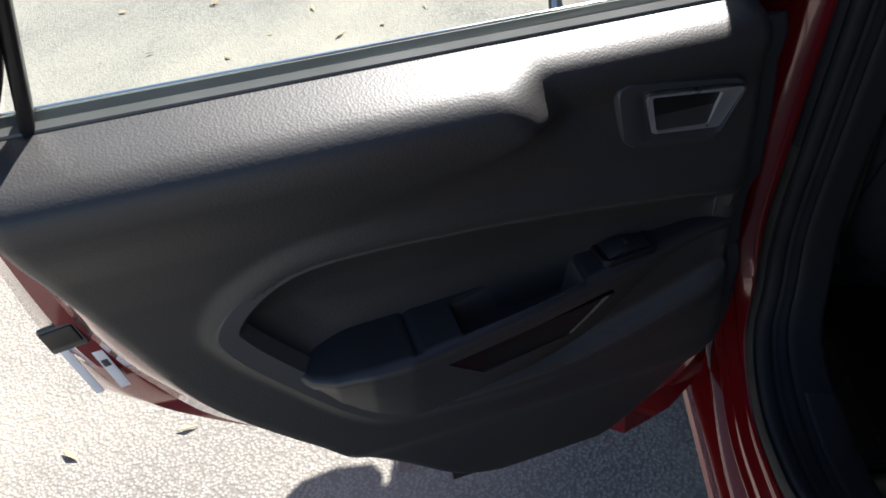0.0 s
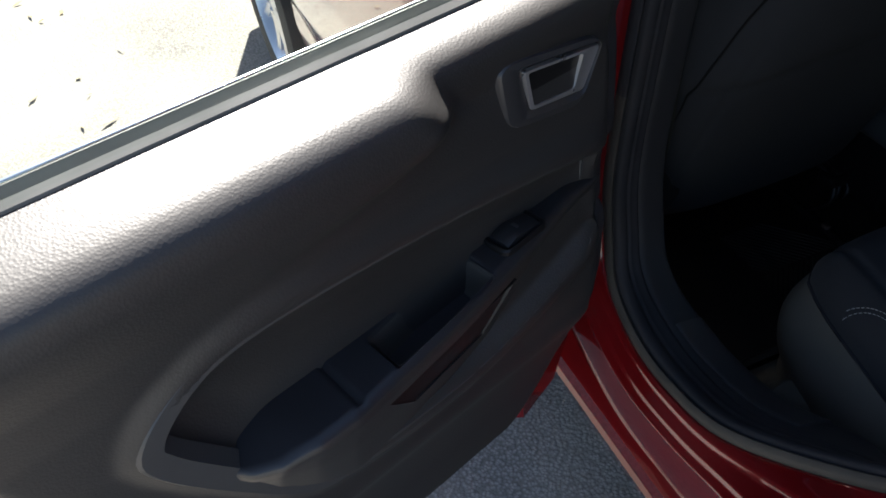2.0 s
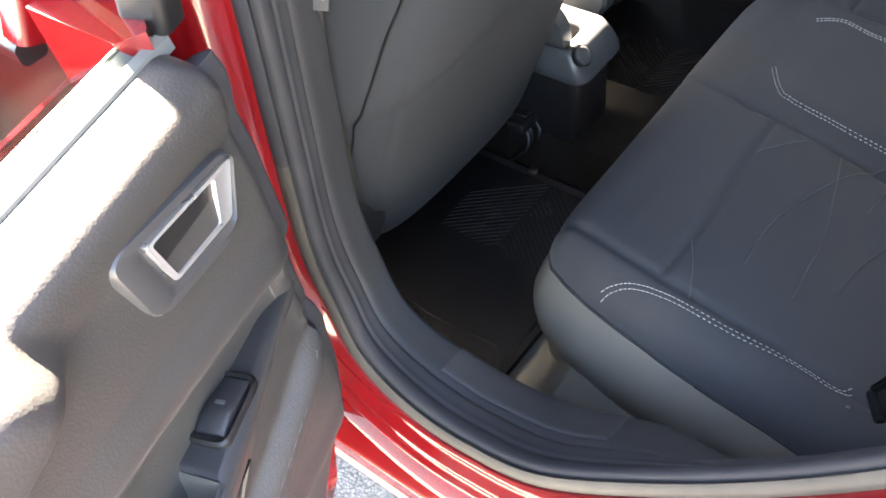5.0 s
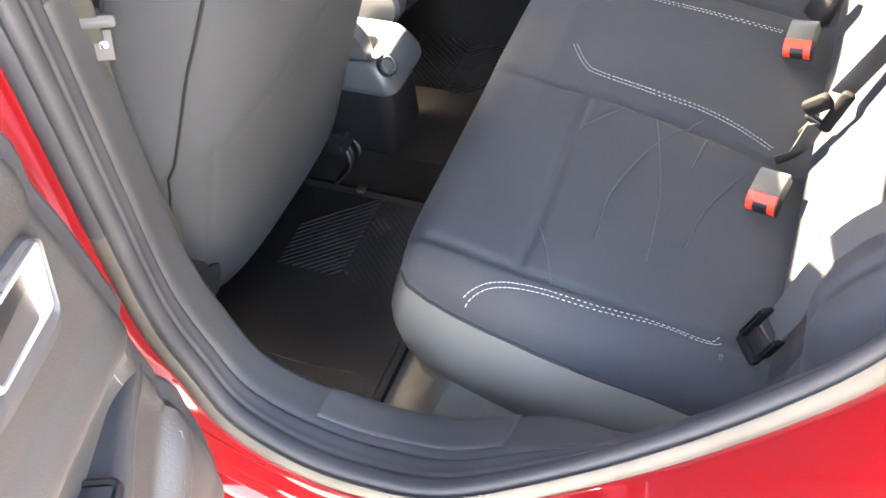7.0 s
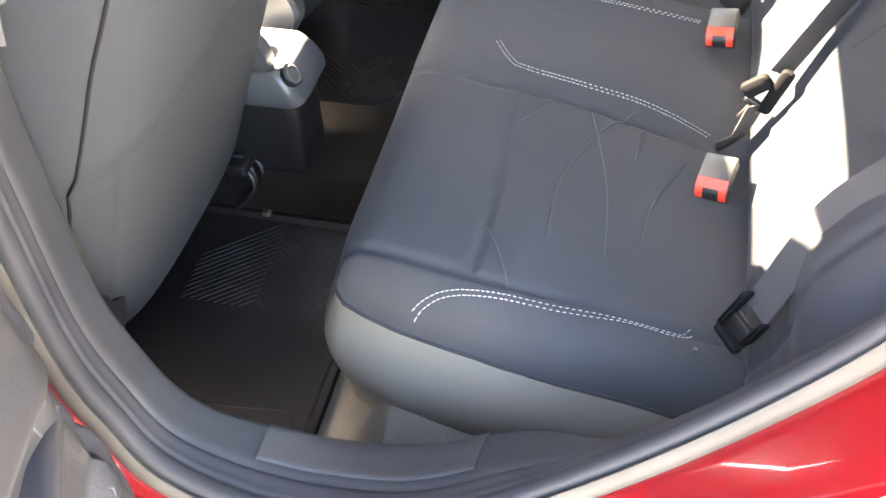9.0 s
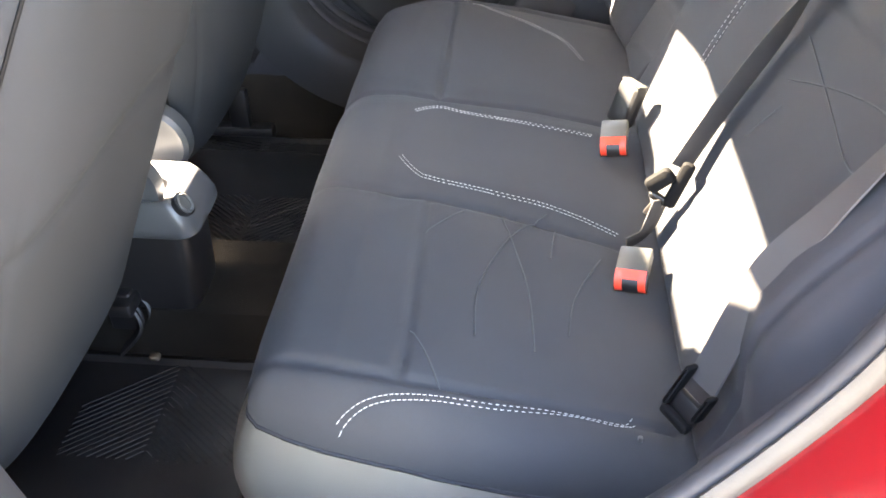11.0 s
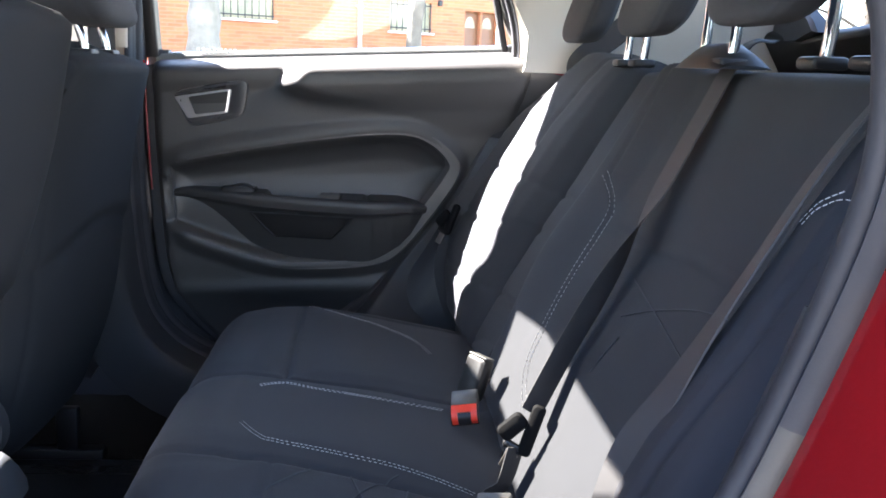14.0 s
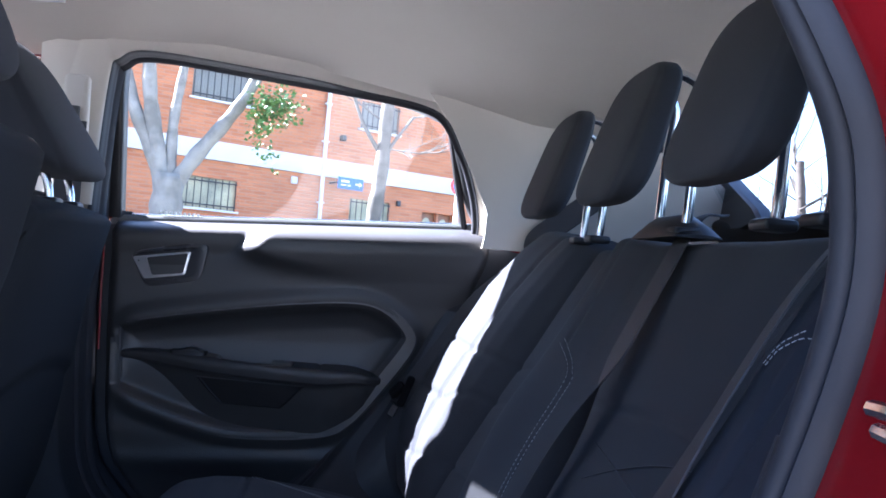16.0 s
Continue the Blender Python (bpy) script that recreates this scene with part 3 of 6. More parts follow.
    def shelf(u, v):
        return Vector((lerp(0.985, 1.34, u), lerp(-0.53, 0.53, v), 0.93 + 0.02 * u))
    part("parcel_shelf", sheet(shelf, 8, 10, 0.012), CARPET, body, "black carpeted parcel shelf")


shell()


def liner(u, v):
    x = lerp(-0.64, 1.12, u)
    y = lerp(-0.595, 0.595 - 0.029 * sm(0.05, 0.14, x), v)
    edge = table([(-0.6, 1.235), (0.0, 1.272), (0.3, 1.285), (0.52, 1.268), (0.74, 1.23), (0.88, 1.20), (1.12, 1.18)], x)
    k = abs(y) / 0.595
    return Vector((x, y, edge + 0.105 * (1 - k ** 3.2) - 0.01 * k ** 8))


structure("ceiling", sheet(liner, 110, 100, -0.006, None, in_added_sunroof), HEADLINER, "beige woven headliner above the rear seats", "headliner")


def dashboard():
    root = thing("dashboard", "dark plastic dashboard below the windscreen", "dashboard")
    prof = [(-1.16, 0.90), (-0.95, 0.925), (-0.80, 0.90), (-0.76, 0.82), (-0.80, 0.66), (-0.88, 0.55), (-1.16, 0.55)]
    rings = [[Vector((x, y, z)) for x, z in prof] for y in (-0.66, -0.3, 0, 0.3, 0.66)]
    part("dash_top", loft(rings), GRAINED, root)


dashboard()


def wheel(x, side):
    y, r = side * 0.745, 0.308
    ring = lambda rr, dy: [Vector((rr * math.cos(a), dy, rr * math.sin(a))) for a in [2 * math.pi * k / 40 for k in range(40)]]  # noqa: E731
    root = part("wheel", loft([ring(0.21, 0.08), ring(0.26, 0.095), ring(0.295, 0.085), ring(r, 0.06), ring(r, -0.06), ring(0.295, -0.085), ring(0.26, -0.095), ring(0.21, -0.08)], True, False, loop=True), TYRE, body, "dusty black tyre on a silver multi-spoke rim")
    part("rim", loft([ring(0.212, 0.085), ring(0.205, 0.088), ring(0.195, 0.075), ring(0.19, -0.07), ring(0.212, -0.08)], True, False, loop=True), ALLOY, root)
    part("hub", loft([ring(0.055, 0.0), ring(0.055, 0.06), ring(0.04, 0.07), ring(0.015, 0.072)], True, True), ALLOY, root)
    part("brake_disc", loft([ring(0.14, -0.01), ring(0.14, 0.01)], True, True), STEEL, root)
    for k in range(10):
        m = Matrix.Rotation(-2 * math.pi * k / 10, 4, "Y")
        s = [[m @ Vector((lerp(0.045, 0.198, t), 0.062 - 0.006 * math.sin(3 * t) + h, w * (1 + 0.4 * t))) for h, w in ((0.008, -0.012), (0.014, 0), (0.008, 0.012), (-0.02, 0.012), (-0.02, -0.012))] for t in (0, 0.3, 0.6, 0.9, 1.0)]
        part("spoke", loft(s), ALLOY, root)
    root.matrix_world = Matrix.Translation((x, y, r)) @ (Matrix.Rotation(math.pi, 4, "Z") if side < 0 else Matrix())


for wx in (-1.36, 1.13):
    for side in (-1, 1):
        wheel(wx, side)

# ---- rear doors ----
RING = [(0.146, 0.775), (0.172, 0.800), (0.338, 0.835), (0.500, 0.860), (0.600, 0.866), (0.655, 0.848), (0.693, 0.812), (0.690, 0.780), (0.640, 0.705), (0.590, 0.640), (0.545, 0.612),
        (0.440, 0.600), (0.327, 0.606), (0.160, 0.662), (0.146, 0.700)]
RING_LINE = spline([(x, 0, z) for x, z in RING], 5, True)
RING_POLY = [(p.x, p.z) for p in RING_LINE]


def belt_z(x):
    return 0.976 + (x - 0.13) * 0.060


FULL = [(-0.02, 0.690), (0.0, 0.687), (0.004, 0.660), (0.009, 0.636), (0.015, 0.620), (0.025, 0.611), (0.045, 0.6095), (0.065, 0.615), (0.10, 0.628), (0.15, 0.640), (0.22, 0.648), (1, 0.652)]
SCOOPED = [(-0.02, 0.690), (0.0, 0.687), (0.004, 0.668), (0.010, 0.650), (0.018, 0.642), (0.034, 0.643), (0.055, 0.649), (0.10, 0.644), (0.15, 0.643), (0.20, 0.647), (1, 0.652)]


def panel_y(x, z):
    """How far from the car's middle the door lining stands."""
    d = belt_z(x) - z
    xb = 0.345 + (z - 0.925) * 0.85
    k = sm(xb - 0.014 - 0.04 * sm(0.04, 0.10, d), xb + 0.038 + 0.24 * sm(0.04, 0.10, d), x)
    y = lerp(table(SCOOPED, d), table(FULL, d), k)
    if z < 0.9:
        dist = off_line(RING_POLY, x, z)
        y -= 0.010 * (1 - sm(0.0, 0.03, dist)) * sm(0.004, 0.05, x - table(FRONT_EDGE, z))
        if inside(RING_POLY, x, z):
            y += 0.013 * sm(0.004, 0.06, dist) * sm(0.69, 0.78, z) + 0.010 * sm(0.004, 0.02, dist)
    y += 0.018 * sm(0.60, 0.46, z)
    if z < 0.60:
        y -= 0.006 * math.exp(-((z - 0.545 - 0.05 * (x - 0.3)) / 0.018) ** 2)
    return y


def smooth_rows(rows):
    return [(p.x, p.y) for p in spline([(z, x, 0) for z, x in rows], 5)]


FRONT_EDGE = smooth_rows([(0.40, 0.350), (0.404, 0.322), (0.415, 0.288), (0.435, 0.255), (0.47, 0.215), (0.53, 0.170), (0.60, 0.148), (0.76, 0.135), (0.97, 0.128), (1.1, 0.126)])
REAR_EDGE = smooth_rows([(0.40, 0.365), (0.404, 0.405), (0.415, 0.458), (0.44, 0.510), (0.53, 0.598), (0.66, 0.714), (0.74, 0.764), (0.86, 0.805), (0.97, 0.830), (1.1, 0.838)])
SKIN_REAR = smooth_rows([(0.30, 0.50), (0.40, 0.60), (0.48, 0.72), (0.52, 0.785), (0.58, 0.866), (0.62, 0.892), (0.68, 0.908), (0.75, 0.917), (0.85, 0.922), (0.95, 0.924), (1.04, 0.91)])


def skin_y(z):
    return table([(0.30, 0.805), (0.45, 0.828), (0.65, 0.85), (0.85, 0.852), (0.95, 0.835), (1.03, 0.735)], z)


def rear_door(side, label, group):
    root = thing("rear_door", label, "car door", group)
    S = lambda x, y, z: Vector((x, side * y, z))  # noqa: E731

    front = lambda z: table(FRONT_EDGE, z) + (0.014 * sm(0.50, 0.75, z) if side < 0 else 0.0)  # noqa: E731

    def lining(u, v):
        z = lerp(0.40, 1.0, v)
        x = lerp(front(z), table(REAR_EDGE, z), u)
        z = lerp(0.40, belt_z(x), v)
        x = lerp(front(z), table(REAR_EDGE, z), u)
        e = max(0, 1 - min(u, 1 - u) / 0.02, 1 - v / 0.02)
        return S(x, panel_y(x, z) + 0.02 * e * e, z)
    lin = part("door_lining", sheet(lining, 120, 110, 0.006 * -side), GRAINED, root, "grained black plastic door lining")
    ring = [(max(p.x, front(p.z) + 0.020), p.z) for p in RING_LINE]
    ring = [S(x, panel_y(x, z) - 0.001, z) for x, z in ring]
    part("trim_ring", sweep(ring, [(-0.011, -0.004), (-0.006, 0.004), (0.006, 0.004), (0.011, -0.004), (0.008, -0.01), (-0.008, -0.01)], True, Vector((0, -side, 0)), None, lambda t: 1.0 + 0.9 * math.exp(-((t - 0.52) / 0.14) ** 2)), TRIM, root, "smooth grey trim band")

    # armrest with a grab pocket in its top
    inner = [(0.150, 0.650), (0.165, 0.646), (0.216, 0.638), (0.288, 0.624), (0.40, 0.606), (0.50, 0.595), (0.54, 0.590), (0.58, 0.591), (0.615, 0.600), (0.638, 0.616), (0.652, 0.638), (0.66, 0.665)]

    FACE_UNDER = [(-0.125, 0.036), (-0.07, 0.021), (-0.034, 0.013), (-0.027, 0.003), (-0.012, 0.0), (-0.004, 0.003), (0.0, 0.010)]

    def arm(u, v):
        x = lerp(0.150, 0.66, u)
        yi, yo = table(inner, x), 0.70
        zt = 0.742 - 0.010 * sm(0.15, 0.55, x) - 0.012 * sm(0.58, 0.66, x) + 0.004 * sm(0.15, 0.2, x)
        if v < 0.62:
            w = v / 0.62
            y = lerp(yo, yi + 0.010, w)
            z = zt + 0.006 * (1 - w)
            px = sm(0.338, 0.354, x - 0.02 * (0.66 - y)) * (1 - sm(0.472, 0.482, x))
            py = sm(0.609, 0.616, y + 0.083 * (x - 0.42)) * (1 - sm(0.655, 0.664, y + 0.17 * (x - 0.42)))
            z -= 0.036 * px * py
            z -= 0.004 * math.exp(-((x - 0.53) / 0.003) ** 2)
        else:
            w = (v - 0.62) / 0.38
            dz = -0.125 * w ** 1.3
            y = yi + table(FACE_UNDER, dz)
            z = zt + dz * (0.55 + 0.45 * sm(0.15, 0.35, x)) * (1 - 0.5 * sm(0.52, 0.66, x))
        return S(x, y, z)
    armrest = part("armrest", sheet(lambda u, v: arm(u, v * 0.66), 150, 44), PLASTIC, root, "black door armrest with a grab pocket")
    def cup(u, v):
        x = lerp(0.342, 0.480, u)
        y = lerp(0.611 - 0.083 * (x - 0.42), 0.663 - 0.17 * (x - 0.42), v)
        deep = sm(0.0, 0.12, u) * sm(1.0, 0.92, u) * sm(0.0, 0.16, v) * sm(1.0, 0.80, v)
        return S(x, y, 0.7455 - 0.010 * sm(0.15, 0.55, x) - 0.034 * deep)
    part("grab_pocket", sheet(cup, 60, 40), POCKET, armrest, "lighter grained liner of the grab pocket")
    part("armrest_face", sheet(lambda u, v: arm(u, lerp(0.66, 1.0, v)), 150, 22), GRAINED, root, "grained face below the armrest")
    m = frame_matrix(S(0.286, 0.648, 0.7455), (1, side * -0.05, -0.015), (0, 0, 1))
    sw = part("switch_bezel", loft([[m @ Vector((x, y, z)) for x, y in rounded(0.066 * k, 0.036 * k, 0.008)] for k, z in ((1.0, -0.004), (1.0, 0.002), (0.93, 0.004), (0.84, 0.003), (0.82, -0.003))]), DARK, armrest)
    rock = [[m @ Vector((x, y, z)) for y, z in ((-0.0125, -0.002), (-0.0125, h), (-0.008, h + 0.002), (0.008, h + 0.002), (0.0125, h), (0.0125, -0.002))] for x, h in ((-0.026, 0.0015), (-0.014, 0.0035), (0.0, 0.007), (0.010, 0.008), (0.024, 0.003))]
    part("window_switch", loft(rock), PLASTIC, armrest)
    part("switch_mark", box(0.004, 0.009, 0.0006, 0.0002, m @ Matrix.Translation((-0.001, 0, 0.0092)) @ Matrix.Rotation(0.12, 4, "Y")), TRIM, armrest, "pale window symbol")

    # black plate for the pull pocket's shaded recess under the armrest, slim rim
    edge = [(0.305, 0.704), (0.330, 0.676), (0.352, 0.655), (0.464, 0.655), (0.486, 0.680), (0.505, 0.702)]

    def under(x, z, out):
        return S(x, table(inner, x) + table(FACE_UNDER, z - 0.736) - out, z)
    part("pull_pocket_plate", loft([[under(lerp(0.405, x, k), lerp(0.680, z, k), o) for x, z in edge] for k, o in ((1.0, -0.002), (1.0, 0.003), (0.96, 0.004), (0.92, 0.002), (0.2, 0.0015))], True, True), DARK, root, "black plate standing in for the shaded pull pocket")

    def grille(u, v):
        x, z = lerp(0.20, 0.33, u) , lerp(0.47, 0.60, v)
        return S(x, panel_y(x, z) - 0.003, z)
    bm = bmesh.new()
    for i in range(16):
        for j in range(16):
            if (i - 7.5) ** 2 + (j - 7.5) ** 2 < 60:
                p = grille(i / 15, j / 15)
                box(0.0045, 0.0045, 0.003, 0.001, frame_matrix(p, (1, 0, 0), (0, -side, 0)), bm)
    tagged(part("speaker_grille", bm, DARK, root), kind="stuff")

    # inner handle: bezel, chrome surround, cup and lever
    C = [(0.170, 0.915), (0.194, 0.876), (0.267, 0.889), (0.274, 0.933)]
    CUP = [(0.194, 0.9160), (0.2075, 0.8835), (0.2630, 0.8915), (0.2695, 0.9300)]

    def outline(k, dx=0.0, dy=0.0, y=0.644, soft=0.08, corners=C):
        mx, mz = sum(c[0] for c in corners) / 4, sum(c[1] for c in corners) / 4
        pts = []
        for a, (x, z) in enumerate(corners):
            (nx, nz), (lx, lz) = corners[(a + 1) % 4], corners[a - 1]
            p, q = (lerp(x, lx, soft), lerp(z, lz, soft)), (lerp(x, nx, soft), lerp(z, nz, soft))
            for t in (0, 0.25, 0.5, 0.75, 1):
                pts.append(tuple((1 - t) ** 2 * p[n] + 2 * t * (1 - t) * (x, z)[n] + t * t * q[n] for n in (0, 1)))
        return [S(mx + dx + (x - mx) * k[0], y, mz + dy + (z - mz) * k[1]) for x, z in pts]
    bez = part("handle_bezel", loft([outline(k, d, 0.002, y, r) for k, d, y, r in (((1.42, 1.78), 0.016, 0.672, 0.22), ((1.41, 1.76), 0.016, 0.648, 0.22), ((1.38, 1.69), 0.016, 0.6395, 0.22), ((1.34, 1.60), 0.015, 0.636, 0.20), ((1.18, 1.30), 0.008, 0.6345, 0.16), ((1.04, 1.06), 0.0, 0.640, 0.08))], True, False), BEZEL, root, "satin dark grey handle bezel")
    part("chrome_surround", loft([outline((1.01, 1.02), 0, 0, 0.655), outline((1.01, 1.02), 0, 0, 0.6400), outline((0.99, 0.99), 0, 0, 0.6375), outline((1.015, 1.02), 0, 0, 0.6372, 0.08, CUP), outline((1.0, 1.0), 0, 0, 0.6370, 0.08, CUP), outline((0.975, 0.96), 0, 0, 0.6415, 0.08, CUP)], True, False), SILVER, bez, "satin silver surround, broader at its front end")
    part("handle_cup", loft([outline((0.985, 0.975), 0, 0, 0.6405, 0.08, CUP), outline((0.96, 0.95), 0, 0, 0.645, 0.08, CUP), outline((0.92, 0.88), 0, 0, 0.664, 0.12, CUP), outline((0.84, 0.80), 0, 0, 0.682, 0.18, CUP), outline((0.3, 0.3), 0, 0, 0.686, 0.2, CUP)], True, True), DARK, bez)
    lev = [[S(x, y, z) for y, z in ((yy, 0.884), (yy - 0.004, 0.888), (yy - 0.004, 0.922), (yy, 0.926), (yy + 0.006, 0.924), (yy + 0.006, 0.886))] for x, yy in ((0.216, 0.676), (0.224, 0.669), (0.236, 0.660), (0.248, 0.653), (0.256, 0.652))]
    part("handle_lever", loft(lev), CHROME, bez, "satin chrome handle lever")

    # outer shell: skin, hem and end face
    def skin(u, v):
        z = lerp(0.30, 0.962, v)
        fx = table([(0.30, 0.10), (0.9, 0.088), (1.01, 0.092)], z)
        rx = table(SKIN_REAR, z)
        x = lerp(fx, rx, u)
        return S(x, skin_y(z) - 0.008 * (2 * u - 1) ** 2, lerp(0.30, belt_z(x) - 0.055, v))
    part("outer_skin", sheet(skin, 30, 24, 0.004 * side), RED, root, "glossy red outer door skin")
    # jamb faces: from the skin's edge, with a step, to the lining's edge
    jamb = []
    for k in range(61):
        v = k / 60
        z = lerp(0.965, 0.36, v)
        rx = table(SKIN_REAR, z)
        lx = table(REAR_EDGE, max(z, 0.425))
        zl = max(z, 0.425)
        ys = skin_y(z) - 0.010
        jamb.append([S(rx, ys, z), S(rx - 0.004, ys - 0.012, z), S(lerp(rx, lx, 0.25), ys - 0.055, lerp(z, zl, 0.2)), S(lerp(rx, lx, 0.45), ys - 0.062, lerp(z, zl, 0.3)), S(lerp(rx, lx, 0.5), ys - 0.09, lerp(z, zl, 0.4)), S(lerp(rx, lx, 0.72), 0.712, lerp(z, zl, 0.7)), S(lerp(rx, lx, 0.86), 0.700, zl), S(lx - 0.012, 0.692, zl), S(lx - 0.03, 0.72, zl), S(rx - 0.05, ys - 0.02, z)])
    part("door_jamb", loft(jamb), RED, root, "red painted door edge with a folded seam", 35)
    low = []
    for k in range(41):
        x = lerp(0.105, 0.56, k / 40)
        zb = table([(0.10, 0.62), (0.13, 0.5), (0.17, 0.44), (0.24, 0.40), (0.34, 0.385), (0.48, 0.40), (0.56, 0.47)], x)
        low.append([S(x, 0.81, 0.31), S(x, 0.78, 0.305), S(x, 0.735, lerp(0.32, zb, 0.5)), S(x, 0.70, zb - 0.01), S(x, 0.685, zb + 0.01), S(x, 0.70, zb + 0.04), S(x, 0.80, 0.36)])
    # The shut door's red edge is painted black, as the gap's darkness.
    part("door_bottom", loft(low), RED if side < 0 else RUBBER, root, "red painted lower door edge" if side < 0 else "lower door edge, painted black to read as the dark gap", 35)
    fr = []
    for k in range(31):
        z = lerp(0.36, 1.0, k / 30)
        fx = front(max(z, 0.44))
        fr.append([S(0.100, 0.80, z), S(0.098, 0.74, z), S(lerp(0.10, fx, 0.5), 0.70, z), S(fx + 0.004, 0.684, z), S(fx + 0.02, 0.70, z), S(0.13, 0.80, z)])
    # Painted black on the shut side too, in place of shaded red.
    part("door_front_edge", loft(fr), RED if side < 0 else RUBBER, root, "red painted front door edge" if side < 0 else "front door edge, painted black to read as the dark gap", 35)
    strip = []
    for k in range(46):
        z = lerp(0.965, 0.415, k / 45)
        strip.append(S(front(z) - 0.006, panel_y(front(z) + 0.01, z) + 0.022, z))
    for k in range(1, 16):
        x = lerp(0.29, 0.50, k / 15)
        strip.append(S(x, 0.70, 0.398))
    part("edge_seal", sweep(strip, rounded(0.034, 0.030, 0.008), up=Vector((0, side, 0))), RUBBER, root, "black rubber seal round the lining")
    face = (0.22, -side * 0.97, 0.08)
    latch_m = frame_matrix(S(0.878, 0.786, 0.726), (0.25, 0, 0.97), face)
    latch = part("door_latch", box(0.036, 0.046, 0.009, 0.004, latch_m @ Matrix.Translation((0, 0, -0.002))), GREYBOX, root, "grey framed door latch")
    part("latch_mouth", box(0.024, 0.040, 0.006, 0.002, latch_m @ Matrix.Translation((0.002, 0, 0.0015))), DARK, latch)
    st = frame_matrix(S(0.8495, 0.781, 0.682), (0.25, 0, 0.97), face)
    st2 = part("sticker", box(0.088, 0.013, 0.0012, 0.0004, st), PAPER, root, "white paper strip sticker")
    part("print_bar", box(0.010, 0.008, 0.0006, 0.0002, st @ Matrix.Translation((-0.004, 0, 0.0012))), INK, st2)
    st = frame_matrix(S(0.885, 0.806, 0.655), (0.25, 0, 0.97), face)
    part("sticker", box(0.080, 0.011, 0.0012, 0.0004, st), PAPER, root, "pale strip sticker")

    # window: belt seal, frame, glass
    belt = [S(x, 0.694, belt_z(x) + 0.004) for x in [0.128 + 0.02 * k for k in range(36)]]
    part("belt_seal", sweep(belt, [(-0.012, -0.006), (-0.010, 0.004), (-0.004, 0.008), (0.0, 0.004), (0.005, 0.012), (0.010, 0.006), (0.012, -0.006)], up=Vector((0, 0, 1))), SEAL_SHEEN, root, "black window seal with its sun sheen put into the grey")
    # Added strip that stands in for the silver highlight lines on the seal.
    part("belt_seal_highlight", sweep([p + Vector((0, side * 0.007, 0.013)) for p in belt], rounded(0.004, 0.004, 0.0015), up=Vector((0, 0, 1))), CHROME, root, "thin bright strip added as the highlight on the window seal")
    top = [(0.118, 0.700, 0.99), (0.117, 0.665, 1.14), (0.118, 0.638, 1.255), (0.135, 0.630, 1.288), (0.18, 0.628, 1.302), (0.36, 0.627, 1.305), (0.53, 0.630, 1.285), (0.68, 0.640, 1.252), (0.745, 0.648, 1.222), (0.775, 0.662, 1.15), (0.80, 0.680, 1.08), (0.83, 0.700, 1.03)]
    line = spline([S(*p) for p in top], 5)
    part("window_frame", sweep(line, rounded(0.030, 0.040, 0.008), up=Vector((0, side, 0))), DARK, root, "black window frame")
    part("frame_edge", sweep([p + Vector((0, side * 0.022, 0)) + (p - S(0.45, p.y * side, 1.08)).normalized() * 0.016 for p in line], rounded(0.022, 0.020, 0.006), up=Vector((0, side, 0))), RED, root, "red painted frame edge")
    part("window_divider", sweep([S(0.790, 0.694, 1.022), S(0.765, 0.672, 1.12), S(0.742, 0.652, 1.215)], rounded(0.012, 0.022, 0.004), up=Vector((0, side, 0))), DARK, root)

    def pane(u, v):
        z = lerp(belt_z(0.13), 1.29, v)
        x = lerp(0.122, table([(0.97, 0.81), (1.03, 0.80), (1.15, 0.765), (1.22, 0.74), (1.29, 0.68)], z), u)
        zt = table([(0.12, 1.285), (0.18, 1.297), (0.36, 1.30), (0.53, 1.28), (0.68, 1.248), (0.81, 1.20)], x)
        z = lerp(belt_z(x) - 0.01, zt, v)
        return S(x, 0.700 - 0.21 * (z - 0.97), z)
    g = part("window_pane", sheet(pane, 16, 10, 0.004 * -side), GLASS, root, "clear side window")
    g.visible_shadow = False
    return root, S, pane


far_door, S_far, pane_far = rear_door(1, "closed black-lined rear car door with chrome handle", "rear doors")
for name, edge, dx in (("front_edge_paint", FRONT_EDGE, -0.012), ("rear_edge_paint", REAR_EDGE, 0.014)):
    part(name, tube([S_far(table(edge, z) + dx, 0.640, z) for z in [0.74 + 0.02 * k for k in range(13)]], 0.0022, 8), RED, far_door, "thin red painted door edge")
etch = bmesh.new()
for row, (n, z) in enumerate(((9, 1.003), (8, 0.993))):
    for k in range(n):
        x = 0.205 + 0.0085 * k + 0.006 * row
        box(0.005, 0.0005, 0.006, 0.0001, Matrix.Translation((x, 0.690, z)), etch)
part("window_etching", etch, PAPER, far_door, "small white etched marking bars")
near_door, S_near, pane_near = rear_door(-1, "open rear car door with black grained lining and red edges", "rear doors")
OPEN = radians(-70)
near_door.matrix_world = Matrix.Translation((0.803, -0.367, 0.012)) @ Matrix.Rotation(OPEN, 4, "Z")


